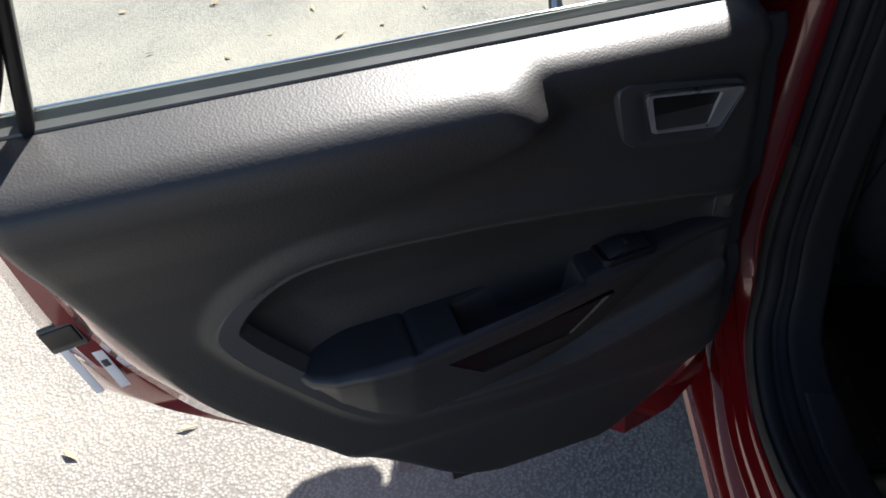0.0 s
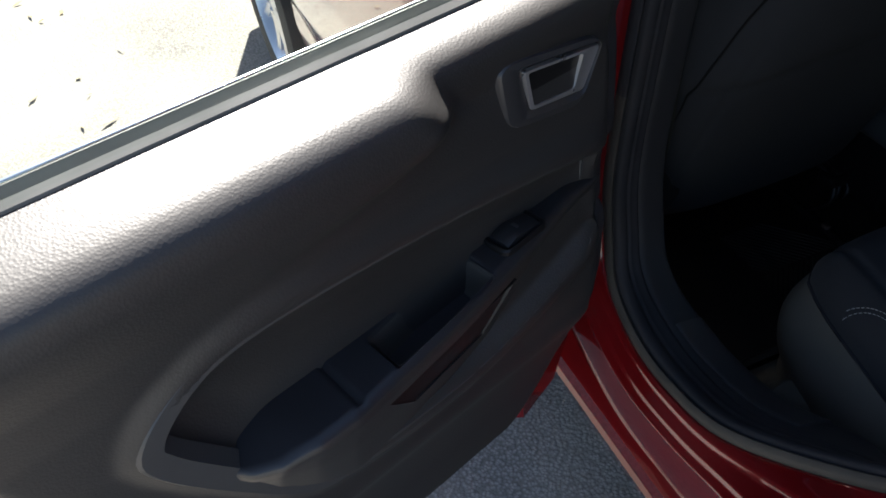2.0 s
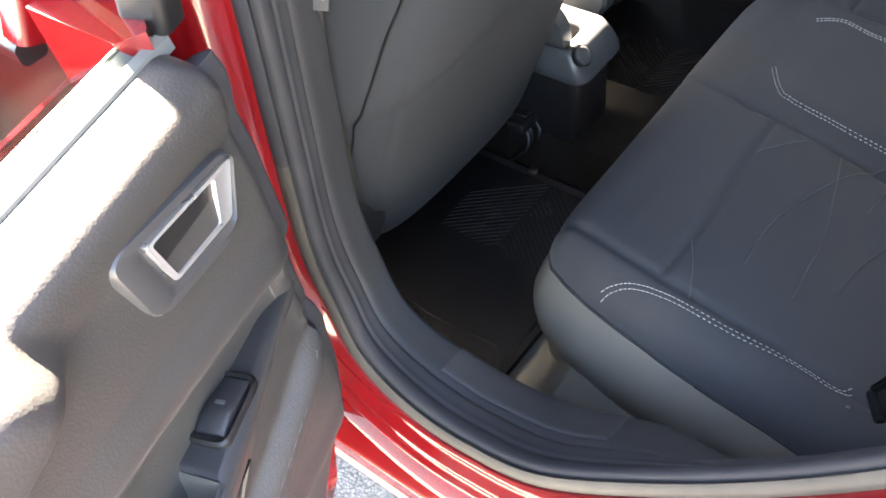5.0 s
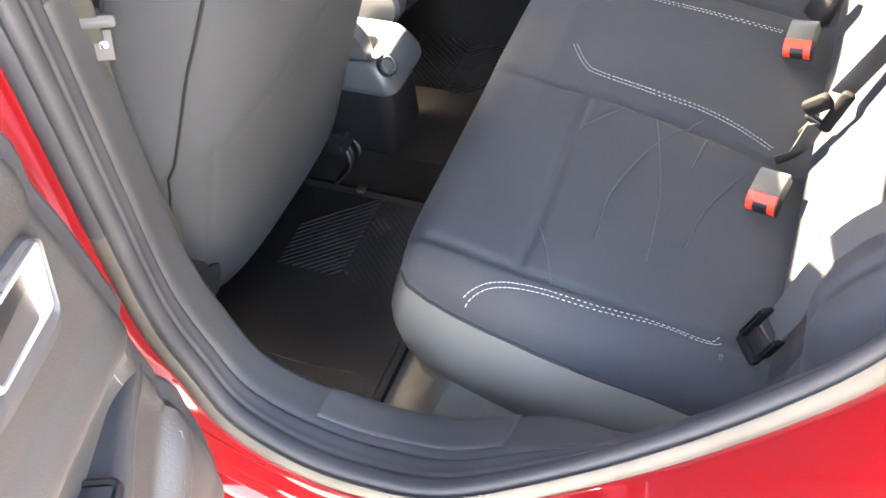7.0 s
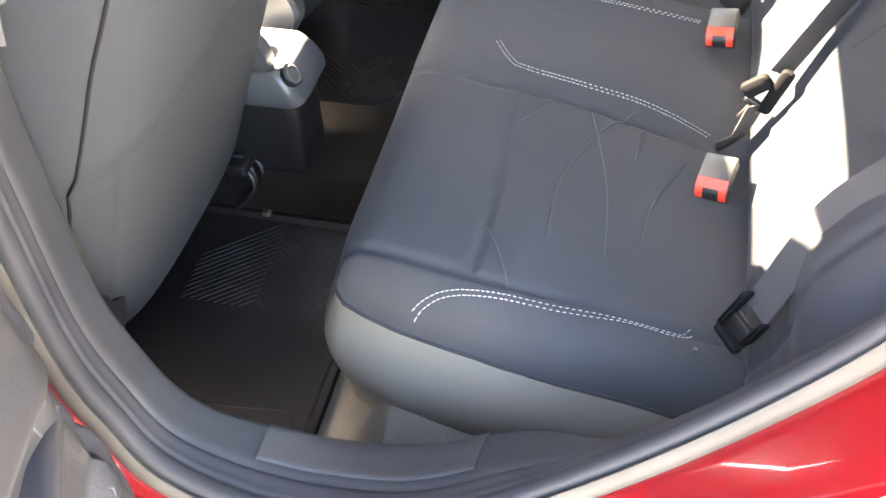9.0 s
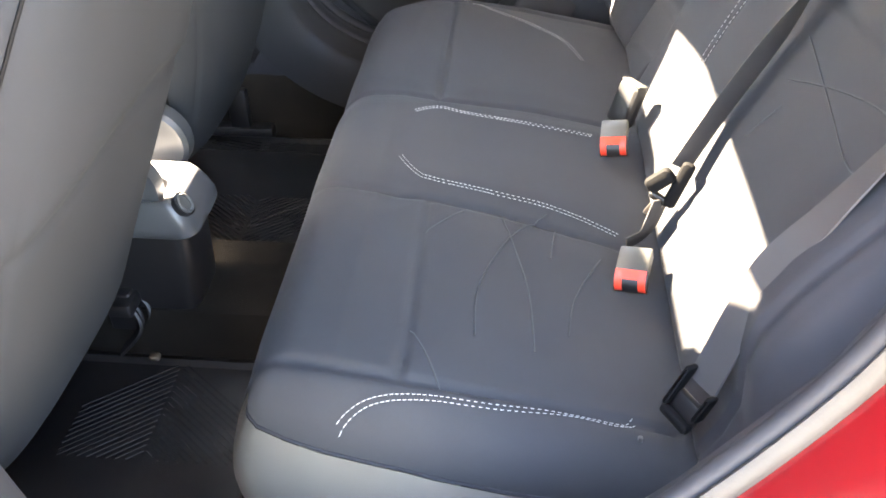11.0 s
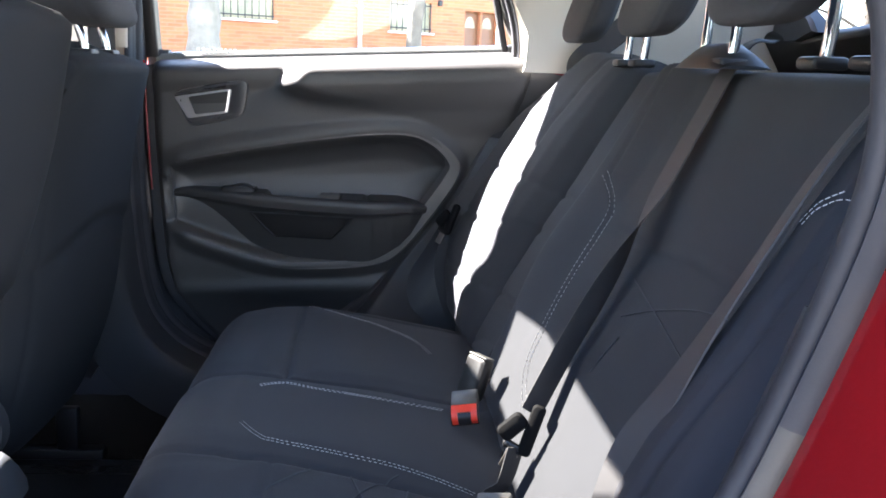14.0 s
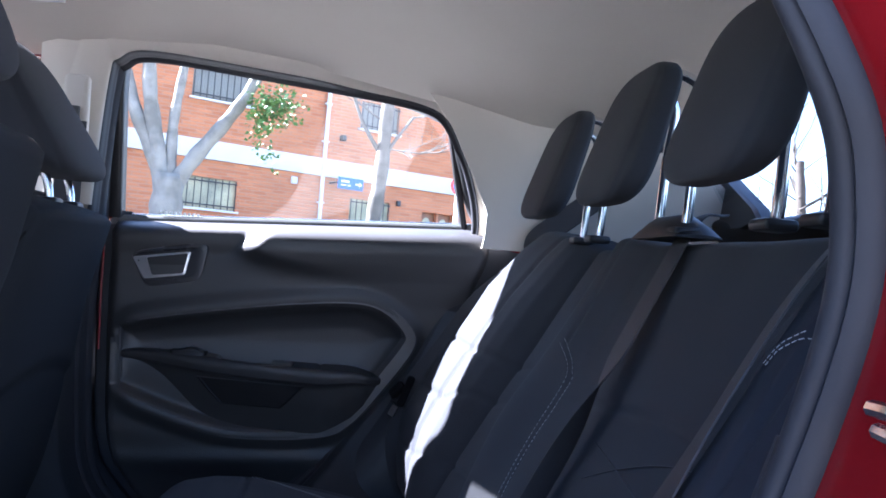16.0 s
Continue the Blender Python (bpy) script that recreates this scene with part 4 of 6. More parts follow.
def front_door(side):
    root = thing("front_door", "closed glossy red front car door with its window up", "car door", "front doors")
    S = lambda x, y, z: Vector((x, side * y, z))  # noqa: E731

    def skin(u, v):
        x, z = lerp(-0.945, 0.082, u), lerp(0.30, 0.97, v)
        y = half_width(x, z) - 0.012 * math.exp(-((z - 0.50) / 0.05) ** 2) - 0.010 * math.exp(-((u) / 0.01) ** 2) - 0.012 * math.exp(-((1 - u) / 0.012) ** 2)
        return S(x, y, z + 0.0)
    part("outer_skin", sheet(skin, 60, 30, 0.02 * side), RED, root)

    def lining(u, v):
        x, z = lerp(-0.88, 0.03, u), lerp(0.36, 0.955, v)
        return S(x, 0.665 - 0.03 * sm(0.6, 0.9, z), z)
    part("door_lining", sheet(lining, 20, 14, 0.01), GRAINED, root)
    lo = [S(x, 0.765, 0.962) for x in (-0.90, -0.5, 0.06)]
    part("belt_seal", sweep(lo, rounded(0.025, 0.02, 0.006), up=Vector((0, 0, 1))), DARK, root)
    top = [(0.055, 0.76, 0.97), (0.065, 0.70, 1.12), (0.055, 0.630, 1.25), (0.0, 0.615, 1.275), (-0.42, 0.615, 1.27), (-0.60, 0.66, 1.20), (-0.93, 0.74, 0.97)]
    part("window_frame", sweep(spline([S(*p) for p in top], 5), rounded(0.034, 0.03, 0.008), up=Vector((0, side, 0))), RED, root)

    def pane(u, v):
        z = lerp(0.95, 1.29, v)
        x = lerp(table([(0.95, -0.90), (1.2, -0.58), (1.29, -0.42)], z), 0.055, u)
        return S(x, 0.752 - 0.33 * (z - 0.97), z)
    part("window_pane", sheet(pane, 10, 6, 0.004), TINTED, root, "lightly tinted side window")
    # Unseen mirror, added so that its rounded shadow falls on the ground.
    shellm = [[S(-0.86 + dx + 0.10 * k, y, 0.985 + h * z) for dx, z in rounded(0.13 - 0.02 * k, 0.15, 0.05, 4)] for k, y, h in ((0, 0.87, 0.55), (0, 0.90, 0.9), (0.1, 0.97, 1.0), (0.3, 1.03, 0.92), (0.5, 1.05, 0.6))]
    mirror = part("door_mirror", loft(shellm), RED, root, "red door mirror housing")
    part("mirror_foot", sweep([S(-0.84, 0.76, 0.955), S(-0.845, 0.84, 0.955), S(-0.85, 0.90, 0.965)], rounded(0.07, 0.04, 0.015), up=Vector((0, 0, 1))), DARK, mirror)
    hd = [S(-0.10, 0.862, 0.80), S(-0.07, 0.885, 0.803), S(0.0, 0.885, 0.806), S(0.03, 0.862, 0.808)]
    part("door_handle", sweep(spline(hd, 5), rounded(0.03, 0.016, 0.006), up=Vector((0, side, 0))), RED, root)


for side in (-1, 1):
    front_door(side)


# ---- floor of the cabin ----
def floor_z(x, y):
    k = abs(y)
    z = 0.232 + 0.080 * (1 - sm(0.085, 0.125, k)) + 0.11 * sm(0.52, 0.60, k)
    z += 0.16 * sm(0.235, 0.40, x) - 0.02 * sm(-0.1, -0.5, x)
    z = lerp(z, min(z, 0.368), sm(0.44, 0.50, k))
    return z + 0.002 * noise.noise(Vector((x * 30, y * 30, 0)))


def cabin_floor(u, v):
    x, y = lerp(-1.15, 0.75, u), lerp(-0.60, 0.60, v)
    return Vector((x, y, floor_z(x, y)))


structure("floor", sheet(cabin_floor, 90, 70, 0.01), CARPET, "dusty dark cabin carpet with a raised centre tunnel", "carpet")


def heel_carpet(side):
    def f(u, v):
        x, y = lerp(0.236, 0.50, u), side * lerp(0.28, 0.555, v)
        return Vector((x, y, floor_z(x, y) + 0.006 + 0.001 * noise.noise(Vector((x * 60, y * 60, 3)))))
    ob = finish("carpet_strip", sheet(f, 24, 24, -0.004), DUSTY)
    tagged(ob, "dusty pale grey carpet rising below the bench", "carpet", "", "structure")


for side in (-1, 1):
    heel_carpet(side)


def floor_mat(side):
    root = thing("floor_mat", "black ribbed rubber floor mat with herringbone grooves", "floor mat", "rear floor mats")
    y0, y1, x0, x1 = 0.118, 0.505, -0.16, 0.234

    def base(x, y):
        e = min(x - x0, x1 - x, y - y0, y1 - y)
        return Vector((x, side * y, 0.244 + 0.008 * (1 - sm(0.004, 0.014, e)) - 0.004 * (1 - sm(0.0, 0.003, e))))
    part("mat_base", sheet(lambda u, v: base(lerp(x0, x1, u), lerp(y0, y1, v)), 60, 60, 0.004 * -side), MAT, root)
    bm = bmesh.new()
    rng = random.Random(2)

    def rib(a, b, w=0.0042, h=0.0055):
        a, b = Vector(a), Vector(b)
        t = (b - a).normalized()
        n = Vector((-t.y, t.x, 0)) * w / 2
        up = Vector((0, 0, h))
        v = [bm.verts.new(p) for p in (a + n, a - n, b - n, b + n, a + n * 0.5 + up, a - n * 0.5 + up, b - n * 0.5 + up, b + n * 0.5 + up)]
        for f in ((4, 5, 6, 7), (0, 1, 5, 4), (1, 2, 6, 5), (2, 3, 7, 6), (3, 0, 4, 7)):
            bm.faces.new([v[i] for i in f])

    def herring(cx0, cx1, cy0, cy1, mid, pitch=0.0105, lean=0.8):
        y = cy0
        while y < cy1:
            for xa, xb in ((mid - 0.003, cx0), (mid + 0.003, cx1)):
                dy = abs(xb - xa) * lean
                ye = min(y + dy, cy1)
                xe = lerp(xa, xb, (ye - y) / dy) if dy > 0 else xb
                if abs(xe - xa) > 0.006:
                    rib((xa, side * y, 0.2435), (xe, side * ye, 0.2435))
            y += pitch
    herring(-0.035, 0.222, 0.128, 0.30, 0.080)
    herring(-0.14, 0.055, 0.455, 0.497, 0.040, 0.0105, 0.25)
    herring(0.065, 0.190, 0.462, 0.497, 0.066, 0.012, 0.7)

    def line(pts, w=0.003, h=0.003):
        pts = spline([(x, side * y, 0.2445) for x, y in pts], 8)
        for a, b in zip(pts, pts[1:]):
            rib(a, b, w, h)
    for k in range(4):
        q = 0.024 * k
        line([(-0.03 - 0.4 * q, 0.405 - 1.4 * q), (0.078 - 0.2 * q, 0.439 - 1.3 * q), (0.142 - 0.1 * q, 0.415 - 1.2 * q), (0.195, 0.376 - 1.1 * q), (0.224, 0.330 - q)])
    for k in range(3):
        q = 0.028 * k
        line([(-0.061 - q, 0.342), (-0.050 - q, 0.385), (-0.026 - q, 0.415), (-0.030 - q, 0.440), (-0.075 - q, 0.452)])
    line([(-0.13, 0.455), (0.087, 0.458), (0.184, 0.449), (0.200, 0.462), (0.218, 0.495)], 0.005, 0.004)
    tagged(part("ribs", bm, RIBS, root), kind="stuff")


for side in (-1, 1):
    floor_mat(side)


# ---- rear bench ----
bench = thing("rear_bench", "charcoal cloth rear bench with double white stitching", "car seat")
CREST = [(0.28, 0.562), (0.38, 0.572), (0.44, 0.569), (0.55, 0.550), (0.66, 0.529), (0.72, 0.515), (0.80, 0.50)]
SEAMS = [[(0.29, -0.405), (0.333, -0.412), (0.391, -0.424), (0.445, -0.431), (0.522, -0.432), (0.60, -0.434), (0.70, -0.436)], [(0.287, -0.105), (0.333, -0.124), (0.405, -0.143), (0.525, -0.150), (0.631, -0.162), (0.70, -0.18)],
         [(0.442, -0.148), (0.442, -0.26), (0.445, -0.36), (0.443, -0.431)],
         [(0.29, 0.12), (0.328, 0.113), (0.437, 0.09), (0.576, 0.115), (0.70, 0.11)], [(0.428, 0.42), (0.429, 0.25), (0.433, 0.09)], [(0.29, 0.405), (0.391, 0.424), (0.445, 0.431), (0.60, 0.434), (0.70, 0.436)]]
# plan of the cushion's edge: how far forward it reaches at each distance from the middle
RIM = [(0.0, 0.284), (0.34, 0.285), (0.39, 0.286), (0.41, 0.288), (0.426, 0.292), (0.440, 0.305), (0.453, 0.335), (0.464, 0.370), (0.475, 0.42), (0.484, 0.48), (0.490, 0.545), (0.493, 0.64), (0.494, 0.75)]


def line_off(line, x, y):
    best = 9.0
    for (ax, ay), (bx, by) in zip(line, line[1:]):
        dx, dy = bx - ax, by - ay
        t = min(1, max(0, ((x - ax) * dx + (y - ay) * dy) / (dx * dx + dy * dy)))
        best = min(best, math.hypot(x - ax - t * dx, y - ay - t * dy))
    return best


def seam_off(x, y):
    return min(line_off(line, x, y) for line in SEAMS)


RIM_LINE = [(x, k) for k, x in RIM]


def spread(y):
    """The far end of the bench is a little broader than the near one."""
    return y + 0.030 * sm(0.25, 0.48, y)


def welt_z(x):
    return table([(0.28, 0.497), (0.44, 0.497), (0.62, 0.478), (0.72, 0.455)], x)


def cushion_z(x, y):
    k = min(abs(y), 0.494)
    d = line_off(RIM_LINE, x, k)
    q = min(1.0, d / 0.062)
    w = welt_z(x)
    z = w + (table(CREST, x) - w) * math.sqrt(max(0.0, 1 - (1 - q) ** 2.2))
    z += 0.006 * (1 - sm(0.08, 0.14, abs(y + 0.02)))
    s = seam_off(x, y)
    z -= 0.0055 * math.exp(-(s / 0.0045) ** 2) - 0.003 * sm(0.0, 0.05, s)
    return z + 0.0025 * noise.noise(Vector((x * 9, y * 9, 1)))


def build_cushion():
    ks = [0.494, 0.4935, 0.493, 0.492, 0.491, 0.490, 0.4885, 0.487, 0.484, 0.480, 0.475, 0.4695, 0.464, 0.4585, 0.453, 0.4465, 0.440, 0.436, 0.432, 0.428, 0.4245, 0.421, 0.417, 0.413]
    cols = [-k for k in ks] + [-0.41 + 0.82 * k / 200 for k in range(201)] + ks[::-1]
    bm, rows = bmesh.new(), []
    for y in cols:
        x0 = table(RIM, abs(y))
        row = []
        for i in range(111):
            u = (i / 110)
            x = lerp(x0, 0.752, u ** 1.35)
            row.append(bm.verts.new((x, spread(y), cushion_z(x, y))))
        rows.append(row)
    for a, b in zip(rows, rows[1:]):
        for i in range(110):
            bm.faces.new((a[i], b[i], b[i + 1], a[i + 1]))
    ob = part("seat_cushion", bm, FABRIC, bench, "charcoal cloth seat cushion", 70)
    rim = [Vector((0.752, cols[0], 0))] + [Vector((table(RIM, abs(y)), y, 0)) for y in cols] + [Vector((0.752, cols[-1], 0))]

    def skirt(points, name, mat, label):
        rings = []
        for i, p in enumerate(points):
            a, b = points[max(i - 1, 0)], points[min(i + 1, len(points) - 1)]
            t = (b - a).normalized()
            n = Vector((t.y, -t.x, 0))
            if n.dot(p - Vector((0.55, p.y * 0.5, 0))) < 0:
                n = -n
            w = cushion_z(p.x, p.y)
            ring = []
            for k in range(15):
                q = k / 14
                puff = 0.020 * math.sin(math.pi * min(1, q * 1.15 + 0.02)) + 0.012 * q * (1 - sm(0.5, 0.62, p.x)) - 0.05 * sm(0.75, 1.0, q) ** 2 * sm(0.40, 0.55, p.x)
                ring.append(p + n * (puff + 0.0015) + Vector((0, spread(p.y) - p.y, lerp(w - 0.002, 0.318, q))))
            rings.append(ring)
        part(name, loft(rings, False, False), mat, bench, label, 70)
        welt = [p + Vector((0, spread(p.y) - p.y, cushion_z(p.x, p.y) - 0.001)) for p in points]
        tagged(part("welt", tube(welt, 0.0022, 6), FABRIC_DARKER, bench, "thin dark welt seam"), kind="")
    n = len(ks)
    skirt(rim[:n + 6], "side_skirt", VINYL, "taupe grey vinyl cushion side")
    skirt(rim[n + 5:-n - 5], "front_skirt", FABRIC_DARKER, "dark cloth cushion front")
    skirt(rim[-n - 6:], "side_skirt", VINYL, "taupe grey vinyl cushion side")
    return ob


cushion = build_cushion()


def stitches(name, lines, place, parent, gap=0.0046, offset=0.0024):
    """Rows of short raised threads along double lines."""
    bm = bmesh.new()
    for line, twin in lines:
        pts = spline([(x, y, 0) for x, y in line], 30)
        for sgn in ((-1, 1) if twin else (0,)):
            last = None
            for a, b in zip(pts, pts[1:]):
                t = (b - a).normalized()
                n = Vector((-t.y, t.x, 0)) * offset * sgn
                p = a + n
                if last is None or (p - last).length > gap:
                    q = p + t * gap * 0.72
                    A, Bq = place(p.x, p.y), place(q.x, q.y)
                    w = (Bq - A).normalized()
                    s = w.cross(Vector((-0.3, -0.1, 0.95))).normalized() * 0.00024
                    up = s.cross(w).normalized() * 0.0005
                    ring = [bm.verts.new(c) for c in (A + s - up * 0.4, A + up, A - s - up * 0.4, Bq + s - up * 0.4, Bq + up, Bq - s - up * 0.4)]
                    for f in ((0, 1, 4, 3), (1, 2, 5, 4), (0, 2, 1), (3, 4, 5)):
                        bm.faces.new([ring[i] for i in f])
                    last = p
    return tagged(part(name, bm, THREAD, parent, "white double stitching"), kind="stuff")


on_cushion = lambda x, y: Vector((x, spread(y), cushion_z(x, y) + 0.0008))  # noqa: E731
ST_SIDE = [(0.390, -0.464), (0.401, -0.459), (0.418, -0.453), (0.442, -0.449), (0.477, -0.446), (0.539, -0.445), (0.601, -0.439), (0.645, -0.440), (0.660, -0.432)]
ST_MID = [(0.400, -0.070), (0.423, -0.103), (0.445, -0.114), (0.517, -0.120), (0.578, -0.123), (0.618, -0.131), (0.645, -0.141), (0.665, -0.150)]
ST_FAR = [(0.406, 0.042), (0.435, 0.058), (0.477, 0.054), (0.546, 0.057), (0.645, 0.058)]
ST_OUT = [(0.399, 0.470), (0.427, 0.452), (0.489, 0.413), (0.568, 0.376), (0.614, 0.346), (0.641, 0.300)]
stitches("seat_stitching", [(ST_SIDE, True), (ST_MID, True), (ST_FAR, True), (ST_OUT, True)], on_cushion, cushion)


def creases(lines, place, parent, r=0.0009):
    for line in lines:
        part("embossed_line", tube([place(p.x, p.y) for p in spline([(x, y, 0) for x, y in line], 8)], r, 5), CREASE, parent, "fine pale embossed curve")


creases([[(0.581, -0.137), (0.549, -0.177), (0.523, -0.237), (0.508, -0.296), (0.509, -0.364)], [(0.529, -0.158), (0.544, -0.211), (0.561, -0.283), (0.568, -0.371)], [(0.642, -0.204), (0.618, -0.257), (0.607, -0.296), (0.602, -0.339)], [(0.446, -0.365), (0.464, -0.395), (0.481, -0.433)], [(0.591, -0.163), (0.585, -0.220)], [(0.486, -0.157), (0.445, -0.208)]], on_cushion, cushion, 0.0010)

# backrests: s runs up the back, y across
FOOT, UP, OUT, LONG = Vector((0.712, 0, 0.515)), Vector((0.486, 0, 0.874)), Vector((-0.874, 0, 0.486)), 0.580
SPLIT = 0.206


def back_at(y, s, lift=0.0):
    p = FOOT + UP * (s * LONG) + OUT * lift
    return Vector((p.x, y, p.z))


def groove(d, deep=0.004, wide=0.0045):
    return deep * math.exp(-(d / wide) ** 2)


def main_lift(y, s):
    """The wide section: two seats' panels, the middle one prouder towards the split."""
    lift = 0.010 + 0.012 * math.exp(-((s - 0.30) / 0.25) ** 2)
    lift += 0.022 * sm(0.08, 0.19, y) * sm(0.05, 0.5, s) - 0.04 * (1 - sm(0.0, 0.014, SPLIT - y)) ** 2
    ym = table([(0.0, -0.10), (0.132, -0.048), (0.172, 0.010), (0.255, 0.036), (0.413, 0.066), (0.571, 0.087), (0.639, 0.154), (1.0, 0.175)], s)
    lift -= groove(y - ym, 0.003)
    lift -= groove(s - table([(-0.334, 0.574), (-0.203, 0.574), (-0.052, 0.549), (0.02, 0.544)], y), 0.004, 0.006) * sm(0.06, 0.02, y) * sm(-0.39, -0.35, y)
    lift -= groove(y - table([(0.55, -0.34), (0.736, -0.316), (0.791, -0.316), (0.847, -0.331), (1.0, -0.36)], s), 0.004) * sm(0.55, 0.6, s)
    return lift


def far_lift(y, s):
    lift = 0.006 + 0.008 * math.exp(-((s - 0.30) / 0.25) ** 2) - 0.03 * (1 - sm(0.0, 0.02, y - SPLIT)) ** 2
    for line in ([(0.21, 0.556), (0.33, 0.543), (0.47, 0.50)], [(0.21, 0.46), (0.31, 0.434), (0.40, 0.40), (0.46, 0.33)], [(0.22, 0.235), (0.27, 0.22), (0.38, 0.20), (0.46, 0.15)], [(0.21, 0.12), (0.32, 0.077), (0.42, 0.0)]):
        lift -= groove(s - table(line, y), 0.004, 0.008)
    return lift


def pad_shape(k, s, near):
    """The side bolster: how far it stands out, over the distance from the car's middle."""
    k = 0.37 + (k - 0.37) * table([(0.0, 1.0), (0.70, 1.0), (0.85, 1.12), (1.0, 1.45)], s)
    if near:
        full = table([(0.37, 0.0), (0.385, 0.012), (0.405, 0.034), (0.425, 0.046), (0.445, 0.051), (0.464, 0.052), (0.50, 0.044), (0.54, 0.016), (0.57, -0.03), (0.60, -0.06), (0.8, -0.09)], k)
    else:
        full = table([(0.37, 0.0), (0.385, 0.013), (0.405, 0.036), (0.43, 0.052), (0.464, 0.061), (0.50, 0.074), (0.53, 0.086), (0.55, 0.091), (0.57, 0.086), (0.587, 0.065), (0.598, 0.030), (0.605, -0.03), (0.62, -0.08), (0.8, -0.09)], k)
    if near:
        amount = table([(0.0, 0.0), (0.10, 0.03), (0.16, 0.22), (0.22, 0.70), (0.28, 0.94), (0.36, 1.0), (0.70, 1.0), (0.85, 0.85), (1.0, 0.6)], s)
    else:
        amount = table([(0.0, 0.25), (0.05, 0.42), (0.12, 0.72), (0.22, 0.95), (0.35, 1.0), (0.70, 1.0), (0.85, 0.85), (1.0, 0.6)], s)
    return (full * amount if full > 0 else full) - groove(k - 0.474, 0.005, 0.004) - groove(k - 0.372, 0.005, 0.005)


def back_lift(y, s):
    lift = main_lift(y, s) if y < SPLIT else far_lift(y, s)
    if abs(y) > 0.35:
        lift += pad_shape(abs(y), s, y < 0)
    h = (0.992 - s) * LONG
    lift -= 0.055 * (1 - sm(-0.006, 0.045, h)) ** 1.6 + 0.03 * (1 - sm(0.0, 0.03, s * LONG + 0.01))
    return lift + 0.003 * noise.noise(Vector((y * 8, s * 5, 2)))


def backrest(name, y0, y1, mat, label):
    n = max(24, int(abs(y1 - y0) / 0.0045))
    return part(name, sheet(lambda u, v: back_at(lerp(y0, y1, u), lerp(-0.03, 0.996, v), back_lift(lerp(y0, y1, u), lerp(-0.03, 0.996, v))), n, 110), mat, bench, label, 70)


near_back = backrest("backrest", -0.372, SPLIT - 0.002, FABRIC, "wide charcoal cloth backrest section")
far_back = backrest("backrest", SPLIT + 0.002, 0.372, FABRIC, "narrow charcoal cloth backrest section")
# The near bolster gets the darker cloth, the far one the plain charcoal.
near_pad = backrest("side_bolster", -0.372, -0.615, FABRIC_DARKER, "dark padded side bolster with a stitched seam")
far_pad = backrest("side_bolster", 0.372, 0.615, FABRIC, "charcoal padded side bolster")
part("back_shell", loft([[back_at(y, s, l) for s, l in ((0.0, -0.03), (0.975, -0.03), (0.990, -0.045), (0.990, -0.11), (0.0, -0.10))] for y in (-0.55, 0.0, 0.55)]), DARK, bench)
on_back = lambda s, y: back_at(y, s, back_lift(y, s) + 0.0010)  # noqa: E731


def back_s(x, z):
    return ((Vector((x, 0, z)) - FOOT).dot(UP)) / LONG


ST_BACK = [(0.130, -0.045), (0.172, 0.018), (0.255, 0.044), (0.413, 0.074), (0.571, 0.095), (0.639, 0.162)]
stitches("back_stitching", [(ST_BACK, True)], on_back, near_back, 0.0095, 0.0058)
stitches("bolster_stitching", [([(0.684, -0.434), (0.709, -0.444), (0.731, -0.464)], True)], on_back, near_pad, 0.0075, 0.0045)
CR = [[(0.825, -0.114, 0.774), (0.819, -0.218, 0.764), (0.812, -0.320, 0.752), (0.814, -0.347, 0.754)], [(0.806, -0.150, 0.741), (0.820, -0.210, 0.765), (0.832, -0.284, 0.788), (0.839, -0.359, 0.800)],
      [(0.775, -0.170, 0.682), (0.800, -0.180, 0.725)]]
creases([[(back_s(x, z), y) for x, y, z in line] for line in CR], on_back, near_back, 0.0009)


def headrest(name, base, width, height, depth, lean, label, group, posts=0.085, drop=0.06, ahead=0.0):
    """A padded head restraint on two chrome posts, standing at base."""
    root = thing(name, label, "headrest", group)
    rings = []
    for k in range(25):
        v = 0.5 - 0.5 * math.cos(math.pi * k / 24)
        h = drop + height * v
        f = max(0.0, 1 - abs(2 * v - 1) ** 5) ** 0.5
        w = width * (0.70 + 0.30 * f) * (1.02 - 0.10 * v) * (0.55 + 0.45 * f)
        d = depth * (0.45 + 0.55 * f) * (1.12 - 0.3 * v)
        ring = []
        for q in range(48):
            a = 2 * math.pi * q / 48
            c, s = math.cos(a), math.sin(a)
            puff = 1 - 0.03 * math.exp(-((abs(s) - 0.88) / 0.05) ** 2)
            ring.append(Vector((0.5 * d * math.copysign(abs(c) ** 0.5, c) * puff - ahead + lean * (h - drop), 0.5 * w * math.copysign(abs(s) ** 0.5, s) * puff, h)))
        rings.append(ring)
    part("pad", loft(rings), FABRIC, root, "charcoal cloth pad", 80)
    for s in (-1, 1):
        y = s * posts / 2
        part("post", tube(spline([(0, y, 0.0), (0.004, y, drop * 0.6), (0.008, y, drop + height * 0.40), (0.014, y, drop + height * 0.78), (-0.006, y, drop + height * 0.90), (-ahead + lean * height * 0.92 + 0.01, y, drop + height * 0.92)] if ahead else [(0, y, -0.02), (0, y, drop * 0.5), (lean * 0.03, y, drop + 0.03)], 5), 0.0062, 12), CHROME, root, "chrome post")
        part("post_guide", box(0.034, 0.036, 0.012, 0.004, Matrix.Translation((0, y, 0.004))), DARK, root)
    root.location = base
    return root


for y in (-0.300, 0.003, 0.340):
    headrest("rear_headrest", (0.944, y, 1.002), 0.196, 0.172, 0.047, 0.30, "tall charcoal cloth rear headrest on chrome posts", "rear headrests", 0.090, 0.032, 0.086)


